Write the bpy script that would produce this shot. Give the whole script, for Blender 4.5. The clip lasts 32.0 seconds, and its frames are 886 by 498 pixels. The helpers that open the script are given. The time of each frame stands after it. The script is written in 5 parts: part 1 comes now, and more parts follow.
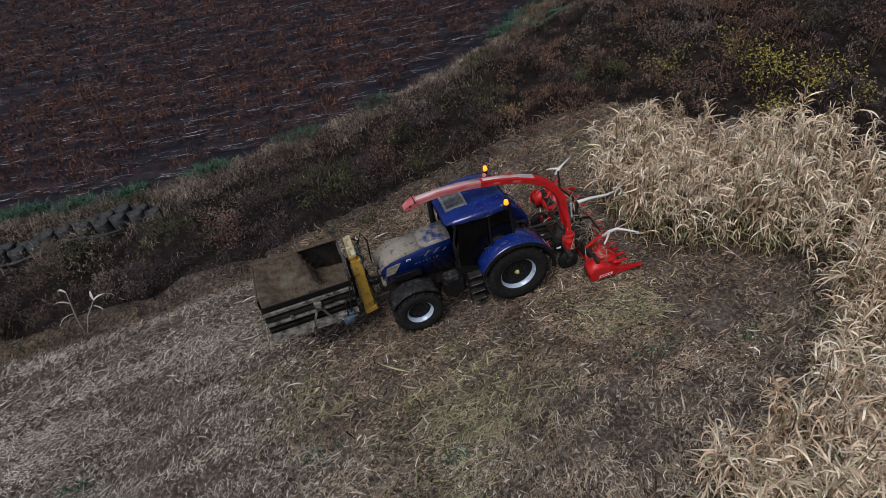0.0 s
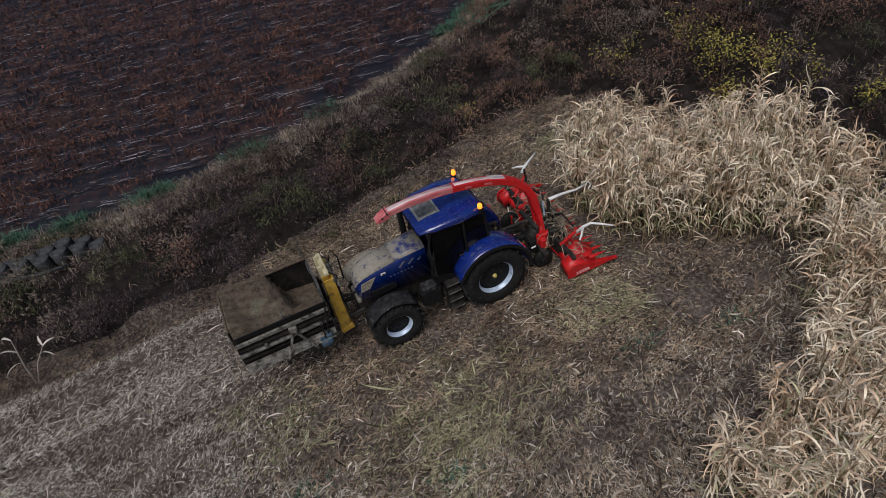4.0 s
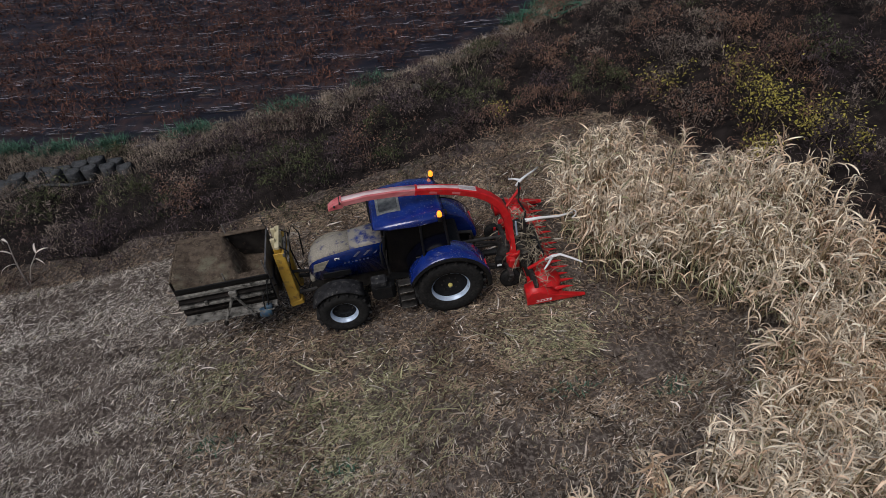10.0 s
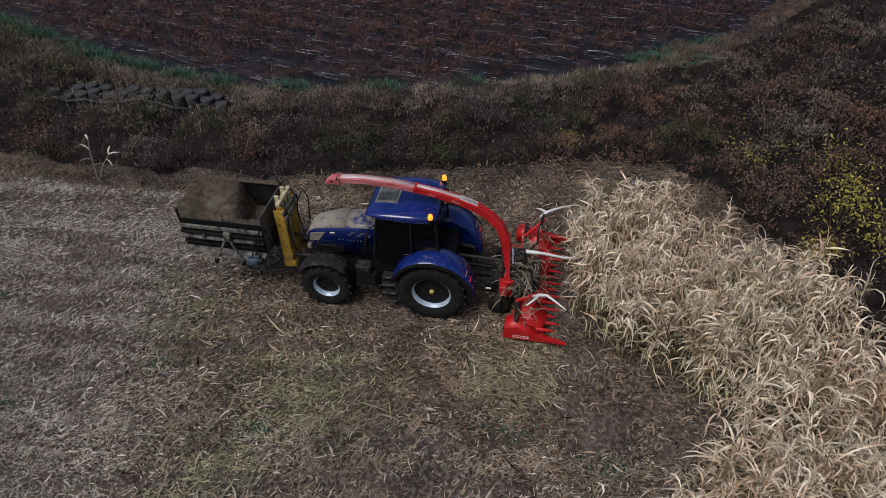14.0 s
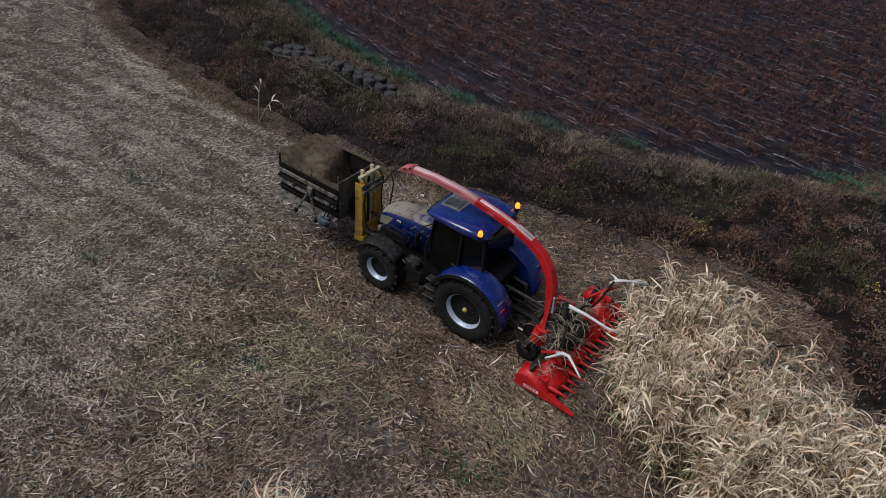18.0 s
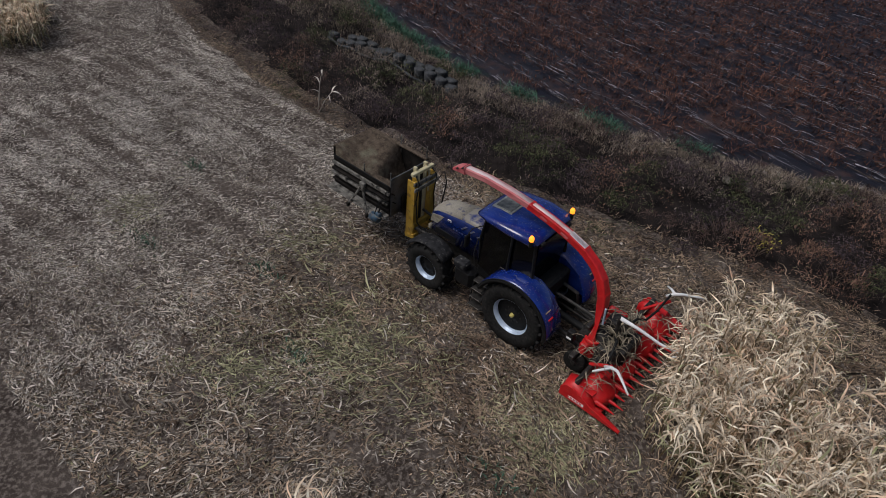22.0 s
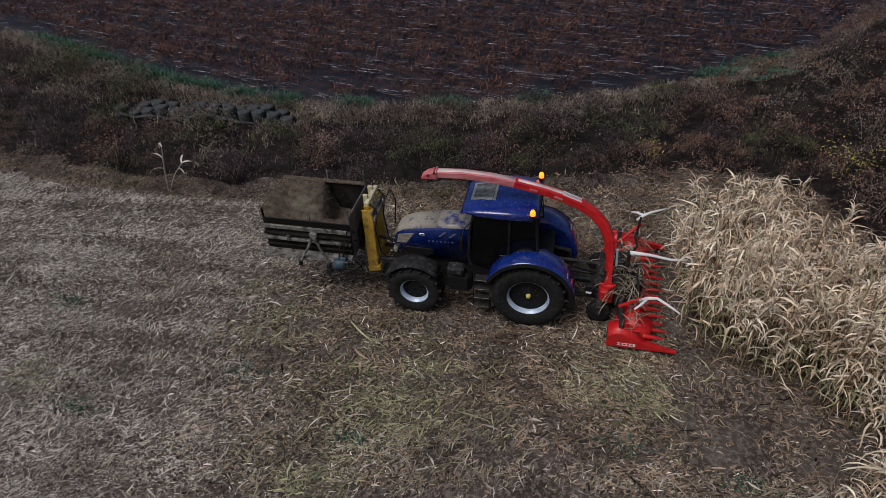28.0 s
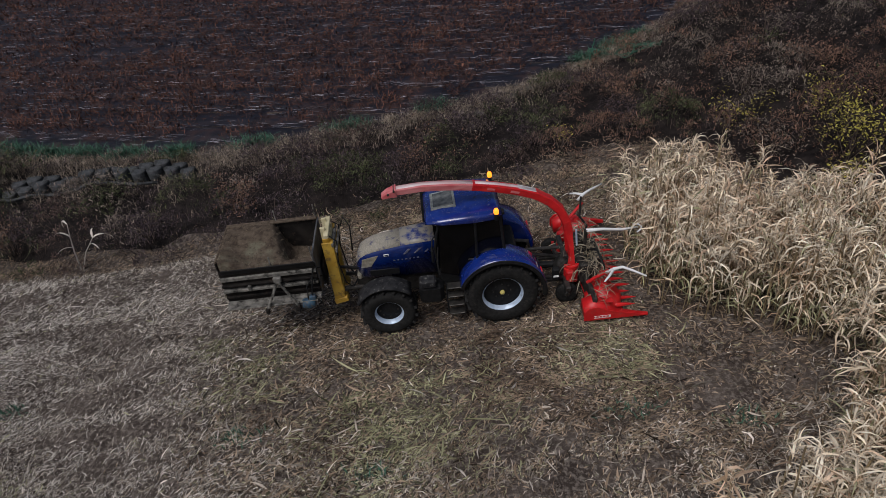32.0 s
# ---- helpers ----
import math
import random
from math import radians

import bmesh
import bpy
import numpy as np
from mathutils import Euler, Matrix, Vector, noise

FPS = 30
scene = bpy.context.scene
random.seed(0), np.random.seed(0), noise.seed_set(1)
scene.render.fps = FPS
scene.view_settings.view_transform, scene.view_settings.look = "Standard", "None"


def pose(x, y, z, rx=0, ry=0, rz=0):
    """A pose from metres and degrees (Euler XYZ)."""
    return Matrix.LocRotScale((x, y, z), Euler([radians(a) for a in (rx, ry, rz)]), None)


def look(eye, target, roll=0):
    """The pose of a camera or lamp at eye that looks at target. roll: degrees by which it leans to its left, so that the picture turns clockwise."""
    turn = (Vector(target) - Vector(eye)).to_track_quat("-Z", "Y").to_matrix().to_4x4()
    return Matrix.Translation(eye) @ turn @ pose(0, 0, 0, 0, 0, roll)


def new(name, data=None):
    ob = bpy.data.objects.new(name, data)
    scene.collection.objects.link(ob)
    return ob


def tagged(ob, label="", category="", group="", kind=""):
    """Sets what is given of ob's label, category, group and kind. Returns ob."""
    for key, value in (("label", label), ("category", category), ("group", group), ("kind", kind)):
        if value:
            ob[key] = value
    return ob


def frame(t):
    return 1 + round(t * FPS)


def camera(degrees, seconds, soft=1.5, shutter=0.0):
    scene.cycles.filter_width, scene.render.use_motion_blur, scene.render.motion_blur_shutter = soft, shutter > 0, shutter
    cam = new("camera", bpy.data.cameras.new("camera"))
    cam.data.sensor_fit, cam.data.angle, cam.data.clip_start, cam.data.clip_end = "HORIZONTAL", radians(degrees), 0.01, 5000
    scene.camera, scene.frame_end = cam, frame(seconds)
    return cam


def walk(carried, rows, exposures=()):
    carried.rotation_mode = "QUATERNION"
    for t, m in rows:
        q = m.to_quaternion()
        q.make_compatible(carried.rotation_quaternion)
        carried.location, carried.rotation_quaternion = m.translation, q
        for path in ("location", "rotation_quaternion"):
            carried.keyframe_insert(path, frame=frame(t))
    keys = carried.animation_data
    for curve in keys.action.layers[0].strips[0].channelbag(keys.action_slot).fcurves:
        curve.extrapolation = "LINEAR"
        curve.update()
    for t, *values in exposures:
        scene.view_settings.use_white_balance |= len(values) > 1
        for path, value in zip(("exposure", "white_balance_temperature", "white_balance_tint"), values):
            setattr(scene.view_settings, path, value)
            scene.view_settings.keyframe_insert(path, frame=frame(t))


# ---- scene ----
cam = camera(69.8, 32.0, soft=0.8, shutter=0.3)
PATH = [
    (0, (-4.231, -13.001, 13.314), (-2.527, -4.172, 5.368), -10.88),
    (0.5, (-4.431, -12.867, 13.320), (-2.565, -4.082, 5.361), -11.03),
    (1, (-4.621, -12.747, 13.317), (-2.588, -4.016, 5.341), -11.18),
    (1.5, (-4.776, -12.624, 13.300), (-2.577, -3.950, 5.304), -11.33),
    (2, (-4.856, -12.489, 13.271), (-2.501, -3.871, 5.260), -11.46),
    (2.5, (-4.847, -12.382, 13.247), (-2.375, -3.814, 5.217), -11.55),
    (3, (-4.787, -12.320, 13.231), (-2.257, -3.790, 5.178), -11.62),
    (3.5, (-4.710, -12.263, 13.218), (-2.160, -3.761, 5.142), -11.68),
    (5.5, (-4.409, -12.008, 13.255), (-1.702, -3.662, 5.069), -11.42),
    (6, (-4.077, -12.052, 13.287), (-1.482, -3.712, 5.058), -11.26),
    (6.5, (-3.714, -12.058, 13.304), (-1.238, -3.723, 5.034), -11.01),
    (7, (-3.362, -12.041, 13.304), (-1.016, -3.707, 4.994), -10.68),
    (7.5, (-3.039, -12.065, 13.293), (-0.862, -3.721, 4.948), -10.25),
    (8, (-2.724, -12.150, 13.276), (-0.765, -3.777, 4.906), -9.71),
    (8.5, (-2.393, -12.269, 13.258), (-0.683, -3.842, 4.887), -9.06),
    (9, (-2.030, -12.387, 13.249), (-0.589, -3.890, 4.899), -8.35),
    (9.5, (-1.634, -12.472, 13.258), (-0.477, -3.902, 4.938), -7.62),
    (10, (-1.221, -12.542, 13.277), (-0.360, -3.910, 4.987), -6.87),
    (10.5, (-0.806, -12.594, 13.278), (-0.234, -3.912, 5.014), -6.12),
    (11, (-0.389, -12.601, 13.244), (-0.088, -3.881, 5.005), -5.41),
    (11.5, (0.022, -12.593, 13.187), (0.065, -3.843, 4.976), -4.70),
    (12, (0.422, -12.589, 13.127), (0.202, -3.813, 4.946), -3.92),
    (12.5, (0.821, -12.568, 13.058), (0.330, -3.772, 4.909), -3.05),
    (13, (1.249, -12.543, 12.981), (0.463, -3.735, 4.869), -2.15),
    (13.5, (1.757, -12.530, 12.912), (0.609, -3.720, 4.845), -1.35),
    (14, (2.374, -12.476, 12.835), (0.779, -3.680, 4.829), -0.61),
    (14.5, (3.061, -12.356, 12.738), (0.963, -3.606, 4.798), 0.24),
    (15, (3.735, -12.236, 12.638), (1.129, -3.568, 4.760), 1.22),
    (15.5, (4.365, -12.144, 12.550), (1.252, -3.588, 4.734), 2.25),
    (17.5, (5.593, -11.750, 12.206), (0.784, -3.648, 4.775), 6.46),
    (18, (5.551, -11.589, 12.201), (0.643, -3.559, 4.755), 6.77),
    (18.5, (5.541, -11.454, 12.212), (0.537, -3.519, 4.728), 7.04),
    (19, (5.559, -11.350, 12.233), (0.447, -3.540, 4.692), 7.23),
    (19.5, (5.575, -11.269, 12.248), (0.325, -3.607, 4.649), 7.28),
    (20, (5.590, -11.205, 12.247), (0.189, -3.690, 4.608), 7.16),
    (20.5, (5.612, -11.171, 12.240), (0.070, -3.782, 4.579), 6.89),
    (21, (5.620, -11.162, 12.237), (-0.026, -3.863, 4.566), 6.53),
    (21.5, (5.576, -11.151, 12.232), (-0.114, -3.886, 4.560), 6.12),
    (22, (5.442, -11.134, 12.212), (-0.230, -3.851, 4.545), 5.61),
    (22.5, (5.199, -11.120, 12.174), (-0.384, -3.775, 4.502), 4.99),
    (23, (4.865, -11.133, 12.133), (-0.545, -3.684, 4.436), 4.27),
    (23.5, (4.485, -11.218, 12.103), (-0.670, -3.627, 4.370), 3.52),
    (24, (4.080, -11.374, 12.087), (-0.762, -3.618, 4.316), 2.81),
    (24.5, (3.682, -11.583, 12.072), (-0.827, -3.659, 4.269), 2.13),
    (25, (3.327, -11.824, 12.037), (-0.863, -3.736, 4.225), 1.43),
    (25.5, (2.994, -12.073, 11.984), (-0.894, -3.822, 4.186), 0.73),
    (27.5, (0.982, -12.693, 11.505), (-1.485, -3.599, 4.075), -1.65),
    (28, (0.603, -12.741, 11.506), (-1.528, -3.542, 4.101), -2.27),
    (28.5, (0.241, -12.789, 11.507), (-1.554, -3.508, 4.114), -2.89),
    (29, (-0.121, -12.834, 11.503), (-1.579, -3.488, 4.118), -3.49),
    (29.5, (-0.477, -12.856, 11.492), (-1.612, -3.454, 4.121), -4.06),
    (30, (-0.804, -12.869, 11.482), (-1.638, -3.421, 4.131), -4.59),
    (30.5, (-1.092, -12.898, 11.484), (-1.650, -3.414, 4.152), -5.06),
    (31, (-1.319, -12.932, 11.501), (-1.629, -3.423, 4.188), -5.49),
    (31.5, (-1.438, -12.956, 11.537), (-1.538, -3.433, 4.237), -5.88),
    (32, (-1.451, -12.961, 11.585), (-1.380, -3.433, 4.291), -6.23),
]
walk(cam, [(t, look(eye, target, roll)) for t, eye, target, roll in PATH])

# ---- light: overcast dusk ----
world = bpy.data.worlds.new("overcast_sky")
scene.world = world
world.use_nodes = True
wn = world.node_tree
sky = wn.nodes.new("ShaderNodeTexSky")
sky.sky_type = "NISHITA"
sky.sun_disc = False
sky.sun_elevation = radians(58)
sky.sun_rotation = radians(215)
sky.air_density = 1.0
sky.dust_density = 4.0
wn.links.new(sky.outputs[0], wn.nodes["Background"].inputs[0])
wn.nodes["Background"].inputs[1].default_value = 0.058
sun = new("sun", bpy.data.lights.new("sun", "SUN"))
sun.data.energy = 2.1
sun.data.angle = radians(35)
sun.data.color = (0.955, 0.962, 1.0)
sun.matrix_world = look((-9, -11, 24), (0, 0, 0))
scene.view_settings.exposure = -0.27

# ---- materials ----


def mat(name, a, b=None, rough=0.8, metal=0.0, scale=8.0, bump=0.0, island=0.0, c=None, cscale=1.5, camount=0.5, stretch=(1, 1, 1), coat=0.0, bscale=None, spec=0.5, translucent=0.0):
    """Noise between colours a and b, large stains of c, island: spread of brightness piece by piece."""
    m = bpy.data.materials.new(name)
    m.use_nodes = True
    nt = m.node_tree
    N, L = nt.nodes, nt.links
    p = N["Principled BSDF"]
    p.inputs["Roughness"].default_value = rough
    p.inputs["Metallic"].default_value = metal
    p.inputs["Coat Weight"].default_value = coat
    p.inputs["Specular IOR Level"].default_value = spec if rough < 0.69 else 0.12
    tc = N.new("ShaderNodeTexCoord")
    mp = N.new("ShaderNodeMapping")
    mp.inputs["Scale"].default_value = stretch
    L.new(tc.outputs["Object"], mp.inputs[0])
    no = N.new("ShaderNodeTexNoise")
    no.inputs["Scale"].default_value = scale
    no.inputs["Detail"].default_value = 6
    L.new(mp.outputs[0], no.inputs["Vector"])
    ramp = N.new("ShaderNodeValToRGB")
    ramp.color_ramp.elements[0].position, ramp.color_ramp.elements[1].position = 0.32, 0.68
    ramp.color_ramp.elements[0].color = (*a, 1)
    ramp.color_ramp.elements[1].color = (*(b or [min(1, v * 1.35) for v in a]), 1)
    L.new(no.outputs[0], ramp.inputs[0])
    out = ramp.outputs[0]
    if c:
        n2 = N.new("ShaderNodeTexNoise")
        n2.inputs["Scale"].default_value = cscale
        n2.inputs["Detail"].default_value = 8
        n2.inputs["Roughness"].default_value = 0.65
        L.new(tc.outputs["Object"], n2.inputs["Vector"])
        r2 = N.new("ShaderNodeValToRGB")
        r2.color_ramp.elements[0].position, r2.color_ramp.elements[1].position = 1 - camount - 0.06, 1 - camount + 0.08
        L.new(n2.outputs[0], r2.inputs[0])
        mx = N.new("ShaderNodeMix")
        mx.data_type = "RGBA"
        L.new(r2.outputs[0], mx.inputs[0])
        L.new(out, mx.inputs[6])
        mx.inputs[7].default_value = (*c, 1)
        out = mx.outputs[2]
    if island:
        geo = N.new("ShaderNodeNewGeometry")
        mr = N.new("ShaderNodeMapRange")
        mr.inputs[3].default_value, mr.inputs[4].default_value = 1 - island, 1 + island
        L.new(geo.outputs["Random Per Island"], mr.inputs[0])
        hs = N.new("ShaderNodeHueSaturation")
        L.new(mr.outputs[0], hs.inputs["Value"])
        L.new(out, hs.inputs["Color"])
        out = hs.outputs[0]
    L.new(out, p.inputs["Base Color"])
    if bump:
        bn = N.new("ShaderNodeTexNoise")
        bn.inputs["Scale"].default_value = bscale or scale * 4
        bn.inputs["Detail"].default_value = 5
        L.new(mp.outputs[0], bn.inputs["Vector"])
        bu = N.new("ShaderNodeBump")
        bu.inputs["Strength"].default_value = 0.6
        bu.inputs["Distance"].default_value = bump
        L.new(bn.outputs[0], bu.inputs["Height"])
        L.new(bu.outputs[0], p.inputs["Normal"])
    if translucent:
        tr = N.new("ShaderNodeBsdfTranslucent")
        L.new(out, tr.inputs[0])
        ms = N.new("ShaderNodeMixShader")
        ms.inputs[0].default_value = translucent
        L.new(p.outputs[0], ms.inputs[1])
        L.new(tr.outputs[0], ms.inputs[2])
        L.new(ms.outputs[0], N["Material Output"].inputs[0])
    return m


def emit(name, col, strength):
    m = bpy.data.materials.new(name)
    m.use_nodes = True
    p = m.node_tree.nodes["Principled BSDF"]
    p.inputs["Base Color"].default_value = (*col, 1)
    p.inputs["Emission Color"].default_value = (*col, 1)
    p.inputs["Emission Strength"].default_value = strength
    return m


SOIL = mat("trodden_soil", (0.034, 0.025, 0.021), (0.1, 0.08, 0.068), 0.95, scale=0.9, bump=0.05, c=(0.185, 0.155, 0.133), cscale=9, camount=0.47, bscale=24)
# soil colour darkened to paint the shade under and between the weeds
SHADESOIL = mat("soil_in_weed_shade", (0.009, 0.007, 0.007), (0.032, 0.025, 0.023), 0.95, scale=3, bump=0.05, bscale=20)
STRAW = mat("chopped_straw", (0.15, 0.123, 0.1), (0.5, 0.438, 0.365), 0.85, scale=0.4, island=0.9, c=(0.34, 0.307, 0.265), cscale=0.2, camount=0.45)
STRAWB = mat("damp_brown_straw", (0.085, 0.057, 0.04), (0.34, 0.255, 0.18), 0.85, scale=0.8, island=0.95, c=(0.27, 0.205, 0.145), cscale=0.5, camount=0.42)
STRAWP = mat("bleached_straw", (0.36, 0.322, 0.285), (0.69, 0.63, 0.565), 0.85, scale=0.5, island=0.75)
STRAWG = mat("green_straw", (0.16, 0.16, 0.085), (0.36, 0.345, 0.21), 0.8, scale=1.0, island=0.75)
LEAF = mat("dry_crop_leaf", (0.56, 0.43, 0.29), (1.0, 0.9, 0.73), 0.7, scale=2.6, island=0.45, c=(0.5, 0.33, 0.2), cscale=0.7, camount=0.43)
LEAFT = mat("tan_crop_leaf", (0.4, 0.26, 0.17), (0.74, 0.56, 0.41), 0.7, scale=2.6, island=0.5)
LEAFG = mat("greenish_crop_leaf", (0.2, 0.2, 0.1), (0.5, 0.48, 0.3), 0.7, scale=2.0, island=0.5)
STALK = mat("dry_stalk", (0.16, 0.115, 0.065), (0.32, 0.25, 0.15), 0.7, scale=4, island=0.4)
HEADM = mat("dry_seed_head", (0.46, 0.34, 0.22), (0.86, 0.76, 0.61), 0.85, scale=5, island=0.5)
BRUSH = mat("withered_brush_leaf", (0.042, 0.028, 0.025), (0.13, 0.088, 0.074), 0.9, scale=0.6, island=0.6)
# purplish weed colour, also dark enough to paint shade between the bushes
BRUSHP = mat("purplish_weed_and_gap_shade", (0.03, 0.022, 0.025), (0.092, 0.069, 0.074), 0.9, scale=0.7, island=0.6)
BRUSHT = mat("withered_tan_leaf", (0.105, 0.083, 0.07), (0.235, 0.192, 0.16), 0.9, scale=0.7, island=0.6)
BRUSHG = mat("dull_green_weed", (0.03, 0.038, 0.018), (0.085, 0.09, 0.045), 0.85, scale=0.8, island=0.7)
BRUSHR = mat("russet_withered_leaf", (0.085, 0.049, 0.036), (0.225, 0.135, 0.097), 0.9, scale=0.8, island=0.6)
FLECK = mat("pale_withered_flower_head", (0.1, 0.085, 0.062), (0.24, 0.21, 0.155), 0.9, scale=1.5, island=0.5)
TWIG = mat("brown_twig", (0.05, 0.036, 0.03), (0.17, 0.13, 0.105), 0.9, scale=3, island=0.8)
YELLOW = mat("yellow_autumn_leaf", (0.28, 0.25, 0.05), (0.52, 0.44, 0.1), 0.7, scale=3, island=0.6, c=(0.2, 0.17, 0.08), cscale=2.5, camount=0.42, translucent=0.12)
TUFTM = mat("green_grass_blade", (0.035, 0.085, 0.055), (0.09, 0.17, 0.12), 0.7, scale=3, island=0.5)
PALEGRASS = mat("pale_dry_grass", (0.17, 0.135, 0.105), (0.4, 0.33, 0.26), 0.85, scale=1.2, island=0.55)
FILM = mat("black_mulch_film", (0.006, 0.006, 0.011), (0.016, 0.015, 0.024), 0.55, scale=1.2, bump=0.03, bscale=6, c=(0.045, 0.024, 0.022), cscale=0.8, camount=0.45, stretch=(0.5, 3, 1), spec=0.3)
# pale colour painting the reflections on folds of the black film
FOLDGLINT = mat("film_fold_glint", (0.1, 0.092, 0.115), (0.4, 0.375, 0.41), 0.55, scale=5, island=0.7)
DEAD = mat("dead_red_brown_plant", (0.056, 0.028, 0.021), (0.165, 0.08, 0.057), 0.9, scale=0.8, island=0.6, c=(0.085, 0.046, 0.039), cscale=0.25, camount=0.5)
STONE = mat("grey_stone", (0.09, 0.08, 0.068), (0.2, 0.185, 0.16), 0.95, scale=6, bump=0.02)
CHALK = mat("pale_weathered_stone", (0.3, 0.285, 0.26), (0.5, 0.48, 0.44), 0.9, scale=9, bump=0.01)
BAG = mat("weathered_grey_block", (0.04, 0.043, 0.047), (0.11, 0.113, 0.118), 0.85, scale=5, bump=0.015, c=(0.025, 0.025, 0.022), cscale=2, camount=0.47)
BLUE = mat("deep_blue_paint", (0.003, 0.013, 0.1), (0.006, 0.026, 0.16), 0.25, scale=5, coat=1.0, c=(0.16, 0.16, 0.17), cscale=40, camount=0.27)
BLUEDUSTY = mat("dust_covered_blue_paint", (0.22, 0.2, 0.165), (0.42, 0.385, 0.325), 0.9, scale=40, c=(0.016, 0.024, 0.12), cscale=4.5, camount=0.39, bump=0.004)
DUST = mat("dusty_beige_panel", (0.2, 0.18, 0.14), (0.36, 0.33, 0.27), 0.9, scale=14, bump=0.004)
DARKBLUE = mat("dark_blue_trim", (0.004, 0.006, 0.03), (0.006, 0.01, 0.05), 0.35, scale=5)
BLACK = mat("black_plastic", (0.005, 0.005, 0.006), (0.014, 0.014, 0.014), 0.65, scale=10, c=(0.06, 0.053, 0.047), cscale=5, camount=0.28, spec=0.25)
GLASS = mat("dark_tinted_glass", (0.002, 0.002, 0.003), (0.004, 0.004, 0.005), 0.1, scale=3, spec=0.22)
RUBBER = mat("tyre_rubber", (0.012, 0.012, 0.012), (0.028, 0.027, 0.026), 0.85, scale=14, bump=0.004, c=(0.06, 0.052, 0.045), cscale=6, camount=0.36)
RIM = mat("silver_rim_paint", (0.4, 0.5, 0.64), (0.56, 0.65, 0.78), 0.35, metal=0.15, scale=7, c=(0.16, 0.17, 0.18), cscale=5, camount=0.36)
HUB = mat("yellow_hub_cap", (0.5, 0.42, 0.12), None, 0.5)
RED = mat("red_machine_paint", (0.5, 0.008, 0.012), (0.68, 0.02, 0.022), 0.42, scale=4, c=(0.42, 0.06, 0.05), cscale=7, camount=0.38)
REDFADED = mat("sun_faded_red_paint", (0.55, 0.1, 0.11), (0.68, 0.26, 0.26), 0.5, scale=3, stretch=(0.6, 3, 3))
WHITE = mat("white_arm_paint", (0.8, 0.8, 0.8), (0.88, 0.88, 0.88), 0.4, scale=6)
STEEL = mat("greasy_dark_steel", (0.02, 0.018, 0.017), (0.06, 0.056, 0.052), 0.55, metal=0.4, scale=9, c=(0.1, 0.085, 0.068), cscale=6, camount=0.36)
MASTY = mat("worn_yellow_paint", (0.5, 0.28, 0.03), (0.62, 0.4, 0.07), 0.55, scale=4, c=(0.2, 0.12, 0.05), cscale=5, camount=0.38)
MASTP = mat("pale_scuffed_yellow", (0.5, 0.43, 0.25), (0.62, 0.55, 0.36), 0.6, scale=6)
BOXM = mat("rusty_black_steel_sheet", (0.007, 0.006, 0.006), (0.028, 0.024, 0.021), 0.7, scale=4, c=(0.07, 0.048, 0.036), cscale=5, camount=0.35)
BOXRAIL = mat("scraped_grey_steel", (0.1, 0.095, 0.086), (0.27, 0.255, 0.23), 0.7, scale=8, c=(0.02, 0.019, 0.017), cscale=5, camount=0.45)
BOXPLATE = mat("dark_scraped_steel_plate", (0.045, 0.046, 0.05), (0.12, 0.12, 0.125), 0.6, scale=3, c=(0.03, 0.026, 0.024), cscale=4, camount=0.42)
RUST = mat("rusted_rim_steel", (0.06, 0.045, 0.034), (0.15, 0.115, 0.085), 0.8, scale=12, c=(0.16, 0.13, 0.1), cscale=9, camount=0.36)
FEED = mat("chopped_green_brown_fodder", (0.06, 0.044, 0.034), (0.155, 0.12, 0.09), 0.95, scale=7, bump=0.05, bscale=55, c=(0.185, 0.175, 0.125), cscale=1.3, camount=0.38)
FLAKE = mat("chopped_fodder_flake", (0.07, 0.05, 0.037), (0.185, 0.148, 0.105), 0.9, scale=5, island=0.7)
WRAP = mat("wrapped_crop_leaf", (0.16, 0.135, 0.095), (0.42, 0.36, 0.27), 0.85, scale=4, island=0.6)
BLUECHAFF = mat("blue_paint_with_chaff", (0.003, 0.014, 0.13), (0.006, 0.028, 0.22), 0.22, scale=4, coat=1.0, c=(0.36, 0.37, 0.4), cscale=28, camount=0.345)
BLUEPART = mat("blue_bonnet_under_dust", (0.004, 0.016, 0.12), (0.008, 0.03, 0.19), 0.4, scale=6, c=(0.3, 0.275, 0.235), cscale=4.5, camount=0.56, bump=0.003)
SKINPALE = mat("bleached_chute_skin", (0.62, 0.36, 0.36), (0.8, 0.72, 0.72), 0.5, scale=2.5, stretch=(0.6, 3, 3))
DULLMARK = mat("dull_grey_lettering", (0.06, 0.07, 0.13), (0.13, 0.14, 0.2), 0.6, scale=20)
DIMMARK = mat("worn_dim_lettering", (0.02, 0.03, 0.09), (0.15, 0.16, 0.21), 0.6, scale=22)
GUARD = mat("dusty_black_mudguard", (0.012, 0.012, 0.014), (0.035, 0.035, 0.037), 0.7, scale=8, c=(0.15, 0.145, 0.135), cscale=9.0, camount=0.38)
TEAL = mat("dirty_blue_motor_paint", (0.02, 0.05, 0.09), (0.04, 0.09, 0.13), 0.6, scale=8, c=(0.08, 0.07, 0.06), cscale=9, camount=0.46)
AMBER = emit("lit_amber_lens", (1.0, 0.27, 0.02), 2.3)
ROOFGLASS = mat("dusty_roof_frame", (0.14, 0.155, 0.16), (0.32, 0.33, 0.31), 0.5, scale=12)
HATCH = mat("dusty_dark_roof_window", (0.03, 0.036, 0.042), (0.2, 0.205, 0.195), 0.25, scale=5)
NET = mat("green_plastic_net", (0.02, 0.1, 0.065), (0.05, 0.16, 0.1), 0.6, scale=6)

# ---- mesh helpers ----


